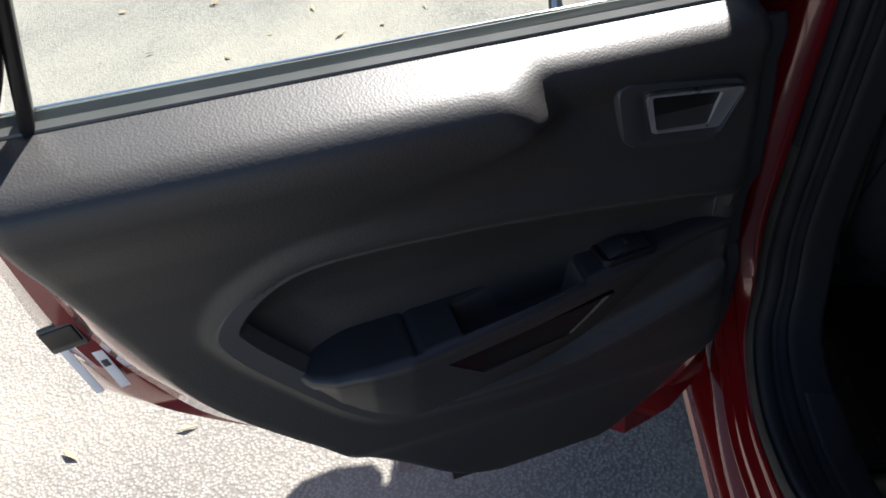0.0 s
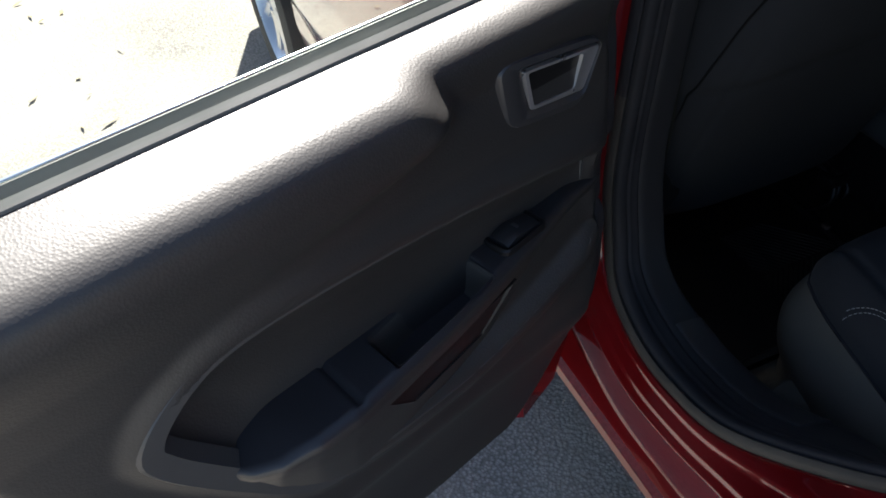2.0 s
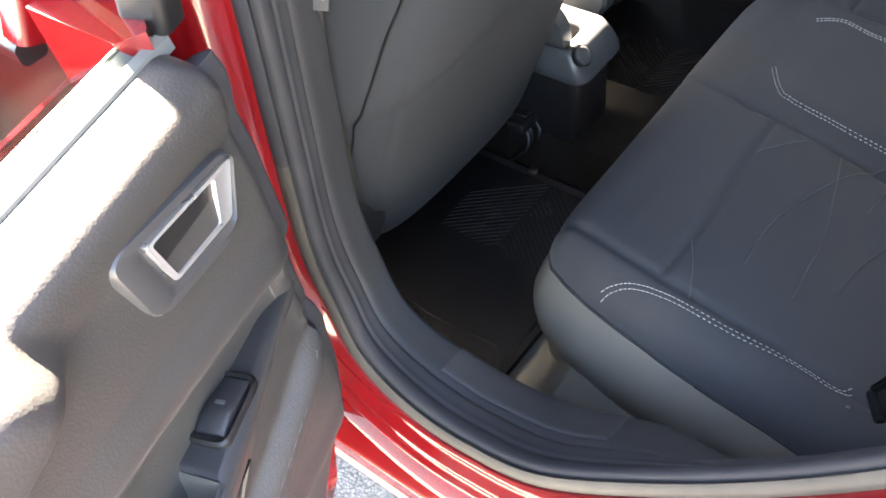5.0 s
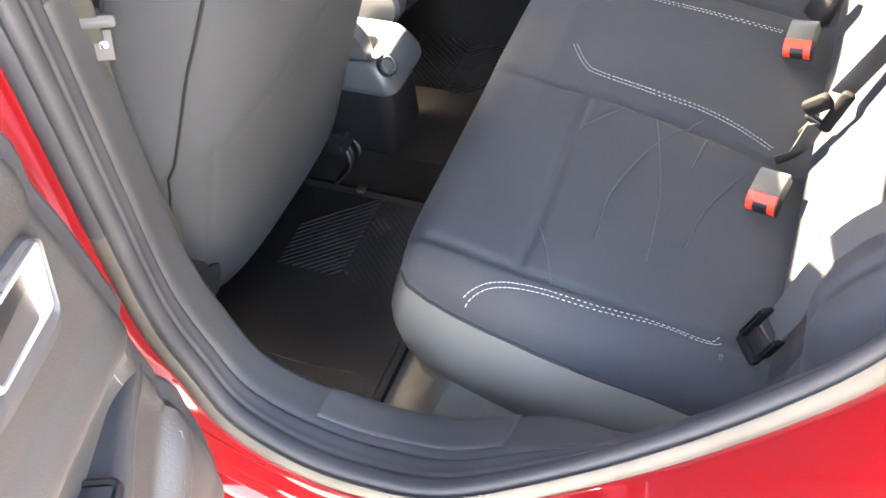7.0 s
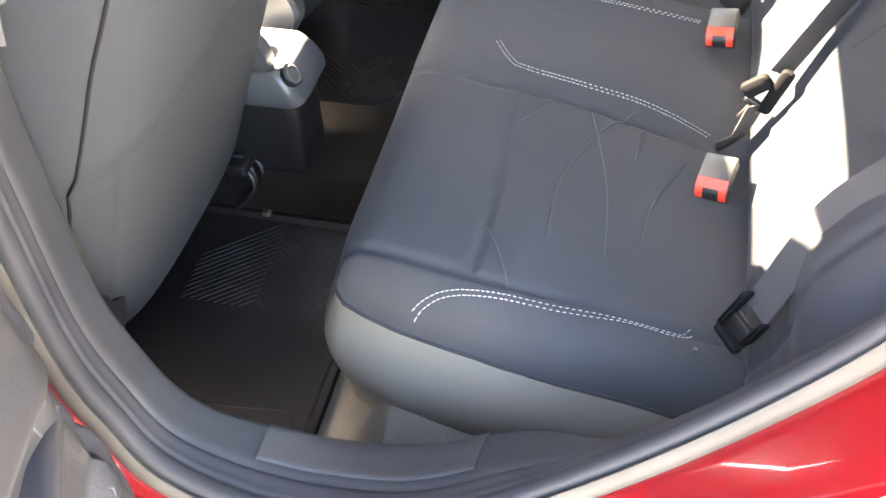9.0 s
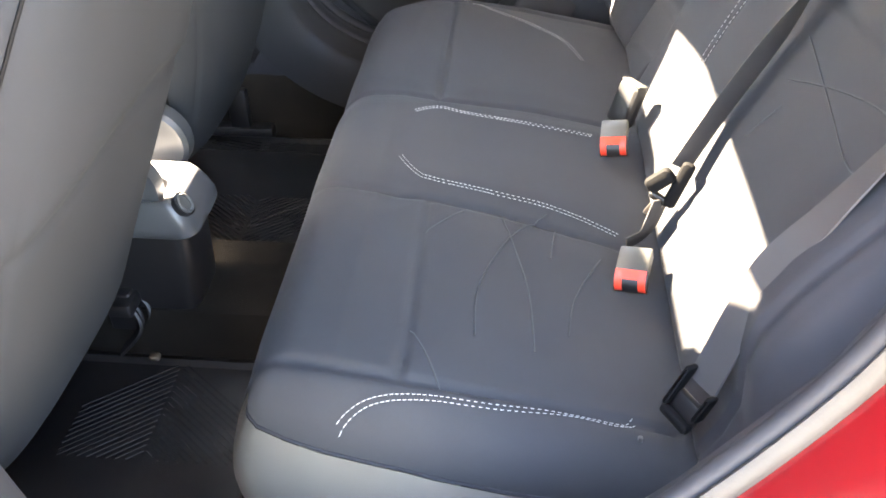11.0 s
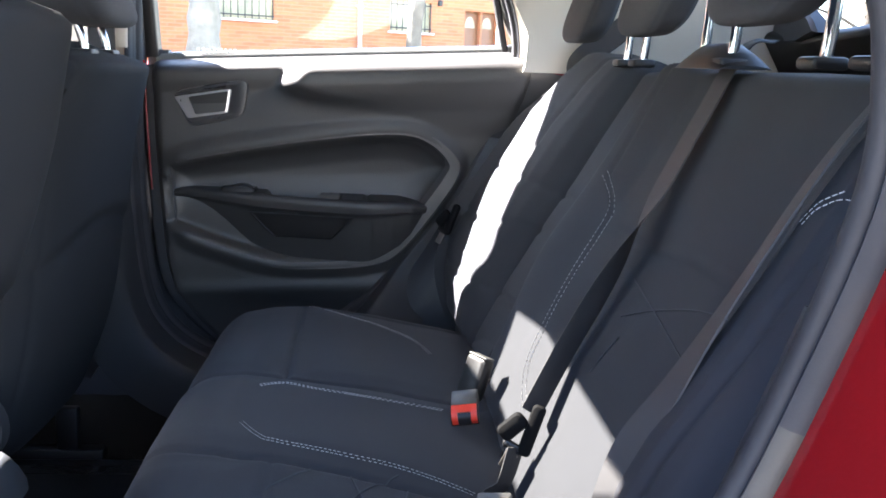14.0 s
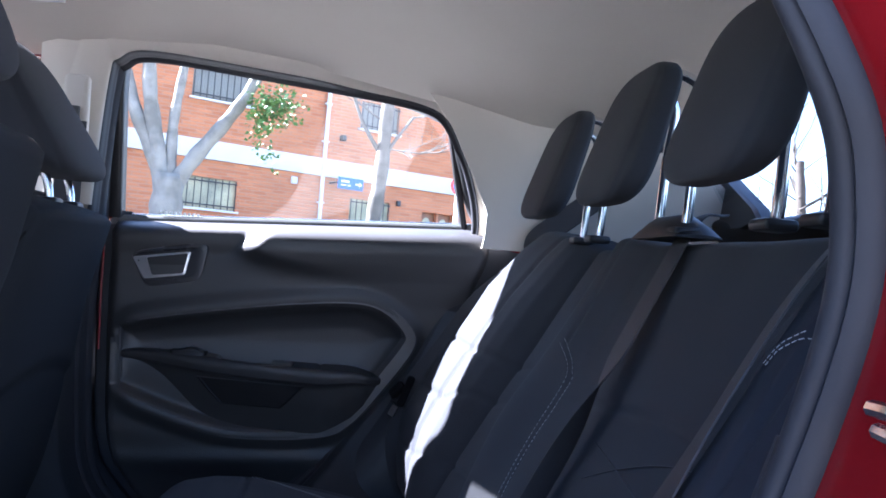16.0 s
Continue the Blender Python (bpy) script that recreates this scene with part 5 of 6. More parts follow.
# ---- belts and buckles ----
def ribbon(points, width, flat, thick=0.0014):
    pts = spline(points, 10)
    rings = []
    for i, p in enumerate(pts):
        t = (pts[min(i + 1, len(pts) - 1)] - pts[max(i - 1, 0)]).normalized()
        n = Vector(flat(i / (len(pts) - 1)) if callable(flat) else flat)
        s = t.cross(n).normalized()
        n = s.cross(t).normalized()
        rings.append([p + s * a * width / 2 + n * b for a, b in ((-1, 0), (-0.96, thick), (-0.8, thick), (0.8, thick), (0.96, thick), (1, 0), (0.8, -thick * 0.5), (-0.8, -thick * 0.5))])
    return loft(rings)


def tongue(root, at, way, flat):
    m = frame_matrix(at, Vector(way), Vector(flat))
    part("belt_tongue", box(0.060, 0.015, 0.011, 0.005, m @ Matrix.Translation((-0.006, 0.010, 0.002)) @ Matrix.Rotation(0.16, 4, "Z")), MATTBLACK, root, "black belt tongue")
    part("tongue_clasp", box(0.034, 0.020, 0.014, 0.006, m @ Matrix.Translation((0.0, -0.010, 0.003)) @ Matrix.Rotation(-0.35, 4, "Z")), MATTBLACK, root, "black plastic clasp")
    part("tongue_plate", box(0.020, 0.014, 0.003, 0.001, m @ Matrix.Translation((0.036, 0.004, 0.001))), STEEL, root, "steel latch plate")
    part("tongue_grip", box(0.010, 0.026, 0.010, 0.004, m @ Matrix.Translation((0.020, 0.002, 0.001))), DARK, root)


def over_back(rows):
    return [back_at(y, s, back_lift(y, s) + up) for s, y, up in rows]


belt = thing("centre_seat_belt", "dark grey seat belt running down the centre backrest", "seat belt", "seat belts")
part("webbing", ribbon([back_at(0.006, 1.035, -0.01), back_at(0.000, 0.985, 0.016), back_at(-0.037, 0.82, 0.026), back_at(-0.084, 0.57, 0.034), back_at(-0.120, 0.33, 0.042), back_at(-0.146, 0.175, 0.044)], 0.038, lambda t: OUT + Vector((0, -0.10 + 1.7 * sm(0.52, 0.74, t), 0))), WEBBING, belt)
tongue(belt, back_at(-0.154, 0.140, 0.046), (-0.486, -0.20, -0.874), (-0.25, -1.0, 0.10))
part("lap_webbing", ribbon([back_at(-0.160, 0.11, 0.042), back_at(-0.168, 0.04, 0.034), Vector((0.672, -0.178, 0.540))], 0.034, OUT + Vector((0, 1.0, 0))), WEBBING, belt)
hood = [[Vector((0.955 + 0.03 * math.cos(q), 0.01 + w, 1.000 + h * math.sin(q))) for q in [math.pi * k / 8 for k in range(9)]] for w, h in ((-0.075, 0.004), (-0.06, 0.018), (-0.03, 0.030), (0.03, 0.030), (0.06, 0.018), (0.075, 0.004))]
part("belt_outlet", loft(hood), DARK, belt, "black belt outlet hood")

belt = thing("side_seat_belt", "dark grey seat belt along the near bolster to its floor anchor", "seat belt", "seat belts")
SIDE_BELT = [(0.97, -0.405, 0.030), (0.89, -0.412, 0.050), (0.76, -0.420, 0.064), (0.585, -0.426, 0.068), (0.43, -0.431, 0.070), (0.33, -0.436, 0.067), (0.24, -0.444, 0.061), (0.18, -0.450, 0.056), (0.13, -0.457, 0.051)]
part("webbing", ribbon([Vector((1.05, -0.455, 1.12))] + [back_at(y, k, max(up, back_lift(y, k) + 0.004)) for k, y, up in SIDE_BELT], 0.034, lambda t: OUT + Vector((0, 0.30 - 0.75 * sm(0.42, 0.72, t), 0))), WEBBING, belt)
m = frame_matrix(back_at(-0.462, 0.105, 0.052), (0.42, 0.14, 0.86), (-0.72, -0.62, 0.30)) @ Matrix.Scale(0.80, 4)
anchor = part("belt_anchor", box(0.034, 0.038, 0.012, 0.005, m @ Matrix.Translation((-0.016, 0, -0.004))), DARK, belt, "black belt anchor cover")
for off, size in ((0.0185, 0.056), (-0.0185, 0.036)):
    part("anchor_lip", box(size, 0.007, 0.018, 0.003, m @ Matrix.Translation((0.006, off, 0.002))), MATTBLACK, anchor)
part("anchor_bar", box(0.012, 0.040, 0.014, 0.004, m @ Matrix.Translation((-0.028, 0, 0.003))), MATTBLACK, anchor)
part("anchor_clip", box(0.004, 0.004, 0.018, 0.001, Matrix.Translation((0.664, -0.452, 0.522))), TRIM, belt)

belt = thing("far_seat_belt", "dark grey seat belt hanging across the sunlit far backrest", "seat belt", "seat belts")
SIDEWAYS = OUT + Vector((0, -2.2, 0))
part("webbing", ribbon([Vector((1.03, 0.555, 1.105)), Vector((0.958, 0.548, 1.050)), Vector((0.908, 0.545, 1.008))] + over_back([(0.84, 0.572, 0.010), (0.65, 0.583, 0.010), (0.45, 0.582, 0.014), (0.30, 0.578, 0.018)]), 0.044, SIDEWAYS), WEBBING, belt)
tongue(belt, over_back([(0.265, 0.572, 0.024)])[0], (-0.486, -0.1, -0.874), OUT + Vector((0, -0.8, 0)))
part("lap_webbing", ribbon(over_back([(0.24, 0.580, 0.012), (0.12, 0.584, 0.014), (0.0, 0.588, 0.012)]), 0.040, SIDEWAYS), WEBBING, belt)


def buckle(name, at, way, flat, label, button=True):
    """A belt buckle: way points along it to its mouth."""
    root = thing(name, label, "buckle", "belt buckles")
    m = frame_matrix(at, way, flat) @ Matrix.Scale(0.9, 4)
    if not button:
        part("buckle_body", box(0.066, 0.040, 0.024, 0.006, m), DARK, root)
        part("buckle_edge", box(0.003, 0.036, 0.020, 0.001, m @ Matrix.Translation((0.0335, 0, 0))), GREYBOX, root)
        return root
    prof = [(-0.034, -0.012), (-0.034, 0.008), (-0.030, 0.0115), (-0.016, 0.0125), (0.0, 0.011), (0.0, -0.012)]
    part("buckle_body", loft([[m @ Vector((x, y, z * k)) for x, z in prof] for y, k in ((-0.0185, 0.85), (-0.016, 1.0), (0.016, 1.0), (0.0185, 0.85))]), GREYBOX, root, "grey plastic body")
    prof = [(-0.001, -0.013), (-0.001, 0.008), (0.012, 0.004), (0.017, -0.002), (0.017, -0.013)]
    part("rim", loft([[m @ Vector((x, y, z)) for x, z in prof] for y in (-0.0195, 0.0195)]), DARK, root)
    bm = bmesh.new()
    slope = [(0.001, 0.0115), (0.0125, 0.0075), (0.0185, -0.001), (0.0185, -0.009)]
    for y0, y1, n in ((-0.018, -0.0095, 4), (0.0095, 0.018, 4), (-0.0095, 0.0095, 2)):
        rows = [[m @ Vector((x, y, z)) for y in (y0, y1)] + [m @ Vector((x - 0.004, y, z - 0.005)) for y in (y1, y0)] for x, z in slope[:n]]
        loft(rows, True, True, bm)
    part("release_button", bm, BUTTON, root, "bright red release button")
    return root


buckle("belt_buckle", (0.670, -0.252, 0.556), (-0.22, -0.90, -0.32), (-0.22, -0.28, 0.93), "grey belt buckle with red button on the seat")
buckle("belt_buckle", (0.668, 0.012, 0.562), (-0.10, -0.92, -0.34), (-0.22, -0.30, 0.93), "grey belt buckle with red button beside a black one")
buckle("black_buckle", (0.688, 0.082, 0.580), (0.25, 0.12, 0.95), (-0.72, -0.60, 0.30), "black belt buckle housing standing upright", False)


# ---- front seats ----
DX = {-1: 0.018, 1: -0.06}


def front_seat(side):
    root = thing("car_seat", "charcoal cloth front seat seen from behind", "car seat", "front seats")
    cy = side * 0.305

    def shell(u, v):
        z = lerp(0.385, 1.005 if side > 0 else 1.052, v)
        w = table([(0.0, 0.205), (0.10, 0.232), (0.3, 0.245), (0.6, 0.242), (0.85, 0.215), (0.95, 0.185), (1.0, 0.14)] if side > 0 else [(0.0, 0.205), (0.10, 0.232), (0.28, 0.245), (0.56, 0.242), (0.79, 0.215), (0.88, 0.188), (0.95, 0.165), (1.0, 0.11)], v)
        a = lerp(-1, 1, u)
        x = 0.028 + (z - 0.45) * 0.355 + DX[side] * sm(0.5, 0.9, z)
        edge = abs(a) ** 3
        x += 0.030 * (1 - edge) - 0.085 * abs(a) ** 9 + 0.012 * math.sin(math.pi * v)
        x -= 0.10 * sm(0.93, 1.0, v) ** 2 + 0.03 * sm(0.08, 0.0, v)
        seam = table([(0.45, 0.79), (0.55, 0.90), (0.72, 0.90), (0.84, 0.88), (0.93, 0.83), (1.0, 0.80)], z)
        x -= 0.004 * math.exp(-((abs(a) - seam) / 0.010) ** 2)
        x -= 0.0025 * math.exp(-((abs(a) - 0.775) / 0.016) ** 2) * sm(0.90, 0.6, z)
        x += 0.006 * sm(0.56, 0.62, v + 0.10 * a * a) - 0.004 * math.exp(-((v - 0.58 + 0.10 * a * a) / 0.012) ** 2)
        return Vector((x, cy + a * w, z))
    part("backrest", sheet(shell, 140, 70), FABRIC_SHADED, root, "cloth seat back with a storage pocket", 75)

    for s in (-1, 1):
        seam = []
        for k in range(25):
            v = lerp(0.08, 0.90, k / 24)
            z = lerp(0.385, 1.005 if side > 0 else 1.052, v)
            a = s * table([(0.45, 0.79), (0.55, 0.90), (0.72, 0.90), (0.84, 0.88), (0.93, 0.83), (1.0, 0.80)], z)
            seam.append(shell((a + 1) / 2, v) + Vector((0.002, s * 0.001, 0)))
        part("seam", tube(seam, 0.0014, 6), MATTBLACK, root, "dark piped seam")

    def front(u, v):
        p = shell(u, v)
        a = lerp(-1, 1, u)
        return Vector((p.x - 0.055 - 0.05 * (1 - abs(a) ** 4) + 0.05 * abs(a) ** 6, p.y, p.z))
    part("front_pad", sheet(front, 30, 30), FABRIC_SHADED, root, "", 75)
    rings = []
    for x, k, dz in ((-0.56, 0.8, 0.40), (-0.53, 0.95, 0.41), (-0.36, 1.0, 0.40), (-0.13, 1.0, 0.385), (-0.09, 0.9, 0.385)):
        rings.append([Vector((x, cy + y * k, dz + z * k)) for y, z in rounded(0.47, 0.15, 0.05, 4)])
    part("seat_cushion", loft(rings), FABRIC_SHADED, root, "", 70)
    for s in (-1, 1):
        y = cy + s * 0.215
        part("seat_rail", box(0.55, 0.03, 0.03, 0.004, Matrix.Translation((-0.22, y, 0.255))), DARK, root)
        part("seat_leg", box(0.04, 0.02, 0.10, 0.004, Matrix.Translation((-0.01, y, 0.30))), DARK, root)
    # outer hinge cover and the inner round recliner cover
    y = cy + side * 0.240
    cov = [[Vector((x, y + side * d, z)) for x, z in ((0.055, 0.44), (0.088, 0.475), (0.094, 0.53), (0.075, 0.555), (0.04, 0.56), (0.0, 0.52), (-0.02, 0.42), (0.03, 0.40))] for d in (-0.012, 0.006, 0.012)]
    part("hinge_cover", loft(cov), DARK, root, "black plastic hinge cover")
    y = cy - side * 0.25
    dd = [[Vector((0.022 + r * math.cos(a), y - side * h, 0.508 + r * math.sin(a))) for a in [2 * math.pi * k / 28 for k in range(28)]] for r, h in ((0.056, -0.02), (0.056, 0.004), (0.050, 0.010), (0.044, 0.009), (0.02, 0.009))]
    part("recliner_cover", loft(dd), CONSOLE, root, "round grey plastic recliner cover")
    bm = bmesh.new()
    for dy, dx in ((0.0, 0.0), (0.012, 0.008), (-0.014, 0.004)):
        tube(spline([(-0.05, cy - side * (0.20 + dy), 0.36), (0.0 + dx, cy - side * (0.215 + dy), 0.335), (0.018 + dx, cy - side * (0.205 + dy), 0.30), (-0.01, cy - side * (0.19 + dy), 0.262)], 5), 0.004, 6, bm)
    box(0.035, 0.040, 0.022, 0.004, Matrix.Translation((0.0, cy - side * 0.205, 0.335)), bm)
    part("seat_wiring", bm, DARK, root, "black wiring and bracket under the seat")
    if side < 0:
        flap = [(-0.520, 0.588), (-0.508, 0.575), (-0.500, 0.530), (-0.497, 0.516), (-0.482, 0.507), (-0.485, 0.495), (-0.501, 0.474), (-0.528, 0.470), (-0.533, 0.53)]
        part("hinge_flap", loft([[Vector((x - 0.10 * (-0.48 - y), y, z)) for y, z in flap] for x in (0.056, 0.064, 0.068)]), DARK, root, "broken black plastic hinge edge", 30)
    for dx, dy in ((0.040, 0.0), (0.020, 0.035)):
        part("seat_bolt", box(0.016, 0.013, 0.010, 0.004, Matrix.Translation((dx, cy - side * (0.175 + dy), 0.262))), STEEL, root, "bare steel bolt head")
    if side > 0:
        headrest("front_headrest", (0.133, cy + 0.005, 0.985), 0.27, 0.20, 0.115, -0.60, "charcoal cloth front headrest on chrome posts", "front headrests", 0.10, 0.042)
    else:
        headrest("front_headrest", (0.222, cy - 0.022, 1.034), 0.24, 0.225, 0.115, -0.45, "charcoal cloth front headrest on chrome posts", "front headrests", 0.08, 0.026)


for side in (-1, 1):
    front_seat(side)


def console():
    root = thing("centre_console", "grey-black plastic centre console with an open tray and power socket", "console")
    def nose(x0, x1, w, n=19):
        """A plan outline with a rounded rear end."""
        r = w * 0.45
        arc = [(x1 - r + r * math.sin(q) ** 0.8, w * math.copysign(abs(math.cos(q)) ** 0.36, math.cos(q))) for q in [math.pi * k / (n - 1) for k in range(n)]]
        return [(x0, w)] + arc + [(x0, -w)]
    low = [[Vector((x, y, z)) for x, y in nose(-0.70, 0.100 + d, 0.052 + e)] for z, d, e in ((0.285, -0.01, -0.002), (0.32, 0.0, 0.0), (0.42, 0.004, 0.001), (0.452, 0.002, 0.0))]
    part("console_base", loft(low), DARK, root, "dark lower console", 40)
    rings = ((0.443, 0.104, 0.050), (0.444, 0.118, 0.058), (0.449, 0.123, 0.062), (0.461, 0.122, 0.062), (0.478, 0.114, 0.059), (0.491, 0.105, 0.055), (0.4975, 0.099, 0.052), (0.499, 0.094, 0.049), (0.4975, 0.090, 0.046), (0.484, 0.070, 0.036), (0.4825, 0.066, 0.034), (0.479, 0.064, 0.033))
    cap = [[Vector((x, y, z)) for x, y in nose(-0.70, e, w)] for z, e, w in rings]
    part("console_cap", loft(cap, True, False), CONSOLE, root, "dark grey plastic top with a raised rim", 40)
    well = [[Vector((x, y, z)) for x, y in nose(-0.70, e, w)] for z, e, w in ((0.4795, 0.0645, 0.0335), (0.472, 0.0625, 0.032), (0.410, 0.058, 0.030))]
    well.append([Vector((-0.3, 0, 0.409)) for q in well[0]])
    part("tray_well", loft(well, True, False), DARK, root, "dark tray well", 40)
    root.location = (0, -0.030, 0)
    m = frame_matrix((0.1065, -0.036, 0.4885), (0, 1, 0), (0.80, 0.0, 0.60))
    ring = lambda r, h: [m @ Vector((r * math.cos(a), r * math.sin(a), h)) for a in [2 * math.pi * k / 24 for k in range(24)]]  # noqa: E731
    part("socket_rim", loft([ring(0.0175, -0.006), ring(0.0175, 0.0015), ring(0.0160, 0.002), ring(0.0150, 0.0)]), DARK, root, "black ring round the socket")
    part("power_socket", loft([ring(0.0145, -0.004), ring(0.0145, 0.003), ring(0.0125, 0.0045), ring(0.0105, 0.003), ring(0.0105, 0.001), ring(0.004, 0.0015)]), GREYBOX, root, "round socket cap")


console()

# ---- inside of the centre pillar, far side ----
guide = thing("belt_guide", "beige plastic seat belt height guide on the pillar", "belt guide")
part("slider", box(0.042, 0.022, 0.110, 0.008, Matrix.Translation((0.080, 0.528, 1.165)) @ Matrix.Rotation(0.12, 4, "X")), PILLAR, guide)
part("guide_slot", box(0.020, 0.010, 0.05, 0.003, Matrix.Translation((0.080, 0.516, 1.14)) @ Matrix.Rotation(0.12, 4, "X")), GREYBOX, guide)
part("webbing", ribbon([(0.080, 0.515, 1.14), (0.078, 0.522, 1.05), (0.066, 0.568, 0.80)], 0.046, (0, -1, 0)), WEBBING, guide)


front_belt = thing("front_seat_belt", "olive grey front seat belt with a chrome tongue on the pillar", "seat belt", "seat belts")
OLIVE = material("olive_webbing", (0.015, 0.015, 0.012), 0.8, other=(0.020, 0.020, 0.016), spot=20, grain="weave", size=1500, bump=0.5, depth=0.0005, spec=0.3)
part("webbing", ribbon([(0.150, -0.556, 1.16), (0.150, -0.553, 1.02), (0.146, -0.552, 0.945), (0.128, -0.552, 0.878), (0.114, -0.552, 0.81), (0.107, -0.553, 0.733), (0.099, -0.554, 0.642), (0.074, -0.556, 0.50), (0.06, -0.56, 0.36)], 0.036, (0.62, -0.75, 0.25)), OLIVE, front_belt)
part("belt_tongue", box(0.012, 0.038, 0.009, 0.004, frame_matrix((0.152, -0.544, 0.926), (0.2, 0.1, 0.97), (0.62, -0.75, 0.25))), MATT, front_belt, "grey belt tongue")
part("tongue_plate", box(0.026, 0.022, 0.003, 0.001, frame_matrix((0.147, -0.545, 0.902), (0.2, 0.1, 0.97), (0.62, -0.75, 0.25))), MATT, front_belt, "grey latch plate")
part("tongue_rivet", box(0.007, 0.008, 0.005, 0.003, frame_matrix((0.150, -0.543, 0.902), (0.2, 0.1, 0.97), (0.62, -0.75, 0.25))), CHROME, front_belt, "chrome button")


def pillar_b(side):
    def f(u, v):
        z = lerp(0.24, 1.285, v)
        return Vector((lerp(0.0, 0.104, u), side * (0.590 - 0.012 * math.sin(math.pi * u) + 0.05 * sm(0.9, 0.5, z) - 0.02 * sm(1.0, 1.28, z)), z))
    bm = sheet(lambda u, v: f(u, lerp(0.69, 1.0, v)), 8, 20, 0.006 * side)
    part("centre_pillar_trim", bm, PILLAR, body, "beige upper centre pillar trim")
    bm = sheet(lambda u, v: f(u, lerp(0.0, 0.685, v)) + Vector((0, side * 0.004, 0)), 8, 20, 0.006 * side)
    part("lower_pillar_trim", bm, PLASTIC, body, "black lower centre pillar trim")


for side in (-1, 1):
    pillar_b(side)

# ---- street: brick house, trees, signs ----
PHI = math.atan(0.55)
FACE = Matrix.Translation((0.2, 14.0, 0)) @ Matrix.Rotation(PHI, 4, "Z")


def brick_material():
    m = bpy.data.materials.new("brick_wall")
    m.use_nodes = True
    nt = m.node_tree
    b = nt.nodes["Principled BSDF"]
    b.inputs["Roughness"].default_value = 0.9
    co, mp = nt.nodes.new("ShaderNodeTexCoord"), nt.nodes.new("ShaderNodeMapping")
    mp.inputs["Rotation"].default_value = (radians(-90), 0, 0)
    br, nz = nt.nodes.new("ShaderNodeTexBrick"), nt.nodes.new("ShaderNodeTexNoise")
    br.inputs["Color1"].default_value, br.inputs["Color2"].default_value = (0.60, 0.225, 0.095, 1), (0.47, 0.16, 0.068, 1)
    br.inputs["Mortar"].default_value = (0.42, 0.25, 0.16, 1)
    br.inputs["Scale"].default_value, br.inputs["Brick Width"].default_value, br.inputs["Row Height"].default_value = 1.0, 0.23, 0.056
    br.inputs["Mortar Size"].default_value = 0.006
    nz.inputs["Scale"].default_value, nz.inputs["Detail"].default_value = 1.3, 8
    hsv, rg = nt.nodes.new("ShaderNodeHueSaturation"), nt.nodes.new("ShaderNodeMapRange")
    rg.inputs["To Min"].default_value, rg.inputs["To Max"].default_value = 0.75, 1.25
    nt.links.new(co.outputs["Object"], mp.inputs["Vector"])
    nt.links.new(mp.outputs[0], br.inputs["Vector"])
    nt.links.new(co.outputs["Object"], nz.inputs["Vector"])
    nt.links.new(nz.outputs[0], rg.inputs["Value"])
    nt.links.new(rg.outputs[0], hsv.inputs["Value"])
    nt.links.new(br.outputs["Color"], hsv.inputs["Color"])
    nt.links.new(hsv.outputs[0], b.inputs["Base Color"])
    bp = nt.nodes.new("ShaderNodeBump")
    bp.invert = True
    bp.inputs["Strength"].default_value, bp.inputs["Distance"].default_value = 0.8, 0.01
    nt.links.new(br.outputs["Fac"], bp.inputs["Height"])
    nt.links.new(bp.outputs[0], b.inputs["Normal"])
    return m


BRICK = brick_material()
PLASTER = material("white_render", (0.72, 0.70, 0.66), 0.85, other=(0.62, 0.60, 0.56), spot=2, size=120, bump=0.3, depth=0.004)
IRON = material("black_iron", (0.03, 0.03, 0.032), 0.5, other=(0.05, 0.048, 0.045), spot=10, size=200, bump=0.2)
WARM = material("curtain", (0.74, 0.66, 0.42), 0.9, other=(0.20, 0.21, 0.17), spot=2.2, mix=0.45, size=60, bump=0.3)
SHUTTER = material("grey_shutter", (0.24, 0.23, 0.20), 0.7, other=(0.30, 0.29, 0.25), spot=3, size=60, bump=0.3)
WOOD = material("brown_door_wood", (0.22, 0.10, 0.05), 0.5, other=(0.30, 0.14, 0.07), spot=8, size=80, bump=0.3)
PVC = material("white_pipe", (0.70, 0.70, 0.70), 0.5, other=(0.58, 0.57, 0.55), spot=5, size=60, bump=0.1)
house = thing("brick_house", "orange brick house with a white band and barred windows", "house")


def holed_wall(a0, a1, z0, z1, holes, deep):
    """A wall with openings through it, in the plane of the facade."""
    xs = sorted({a0, a1, *[h[0] for h in holes], *[h[1] for h in holes]})
    zs = sorted({z0, z1, *[h[2] for h in holes], *[h[3] for h in holes]})
    bm = bmesh.new()
    for xa, xb in zip(xs, xs[1:]):
        for za, zb in zip(zs, zs[1:]):
            cx, cz = (xa + xb) / 2, (za + zb) / 2
            if any(h[0] < cx < h[1] and h[2] < cz < h[3] for h in holes):
                continue
            for y, order in ((0, 1), (deep, -1)):
                q = [bm.verts.new((xa, y, za)), bm.verts.new((xb, y, za)), bm.verts.new((xb, y, zb)), bm.verts.new((xa, y, zb))]
                bm.faces.new(q[::order])
    for h in holes:
        c = [(h[0], h[2]), (h[1], h[2]), (h[1], h[3]), (h[0], h[3])]
        for (xa, za), (xb, zb) in zip(c, c[1:] + c[:1]):
            bm.faces.new([bm.verts.new(p) for p in ((xa, 0, za), (xa, deep, za), (xb, deep, zb), (xb, 0, zb))])
    bmesh.ops.remove_doubles(bm, verts=bm.verts, dist=0.0005)
    return bm


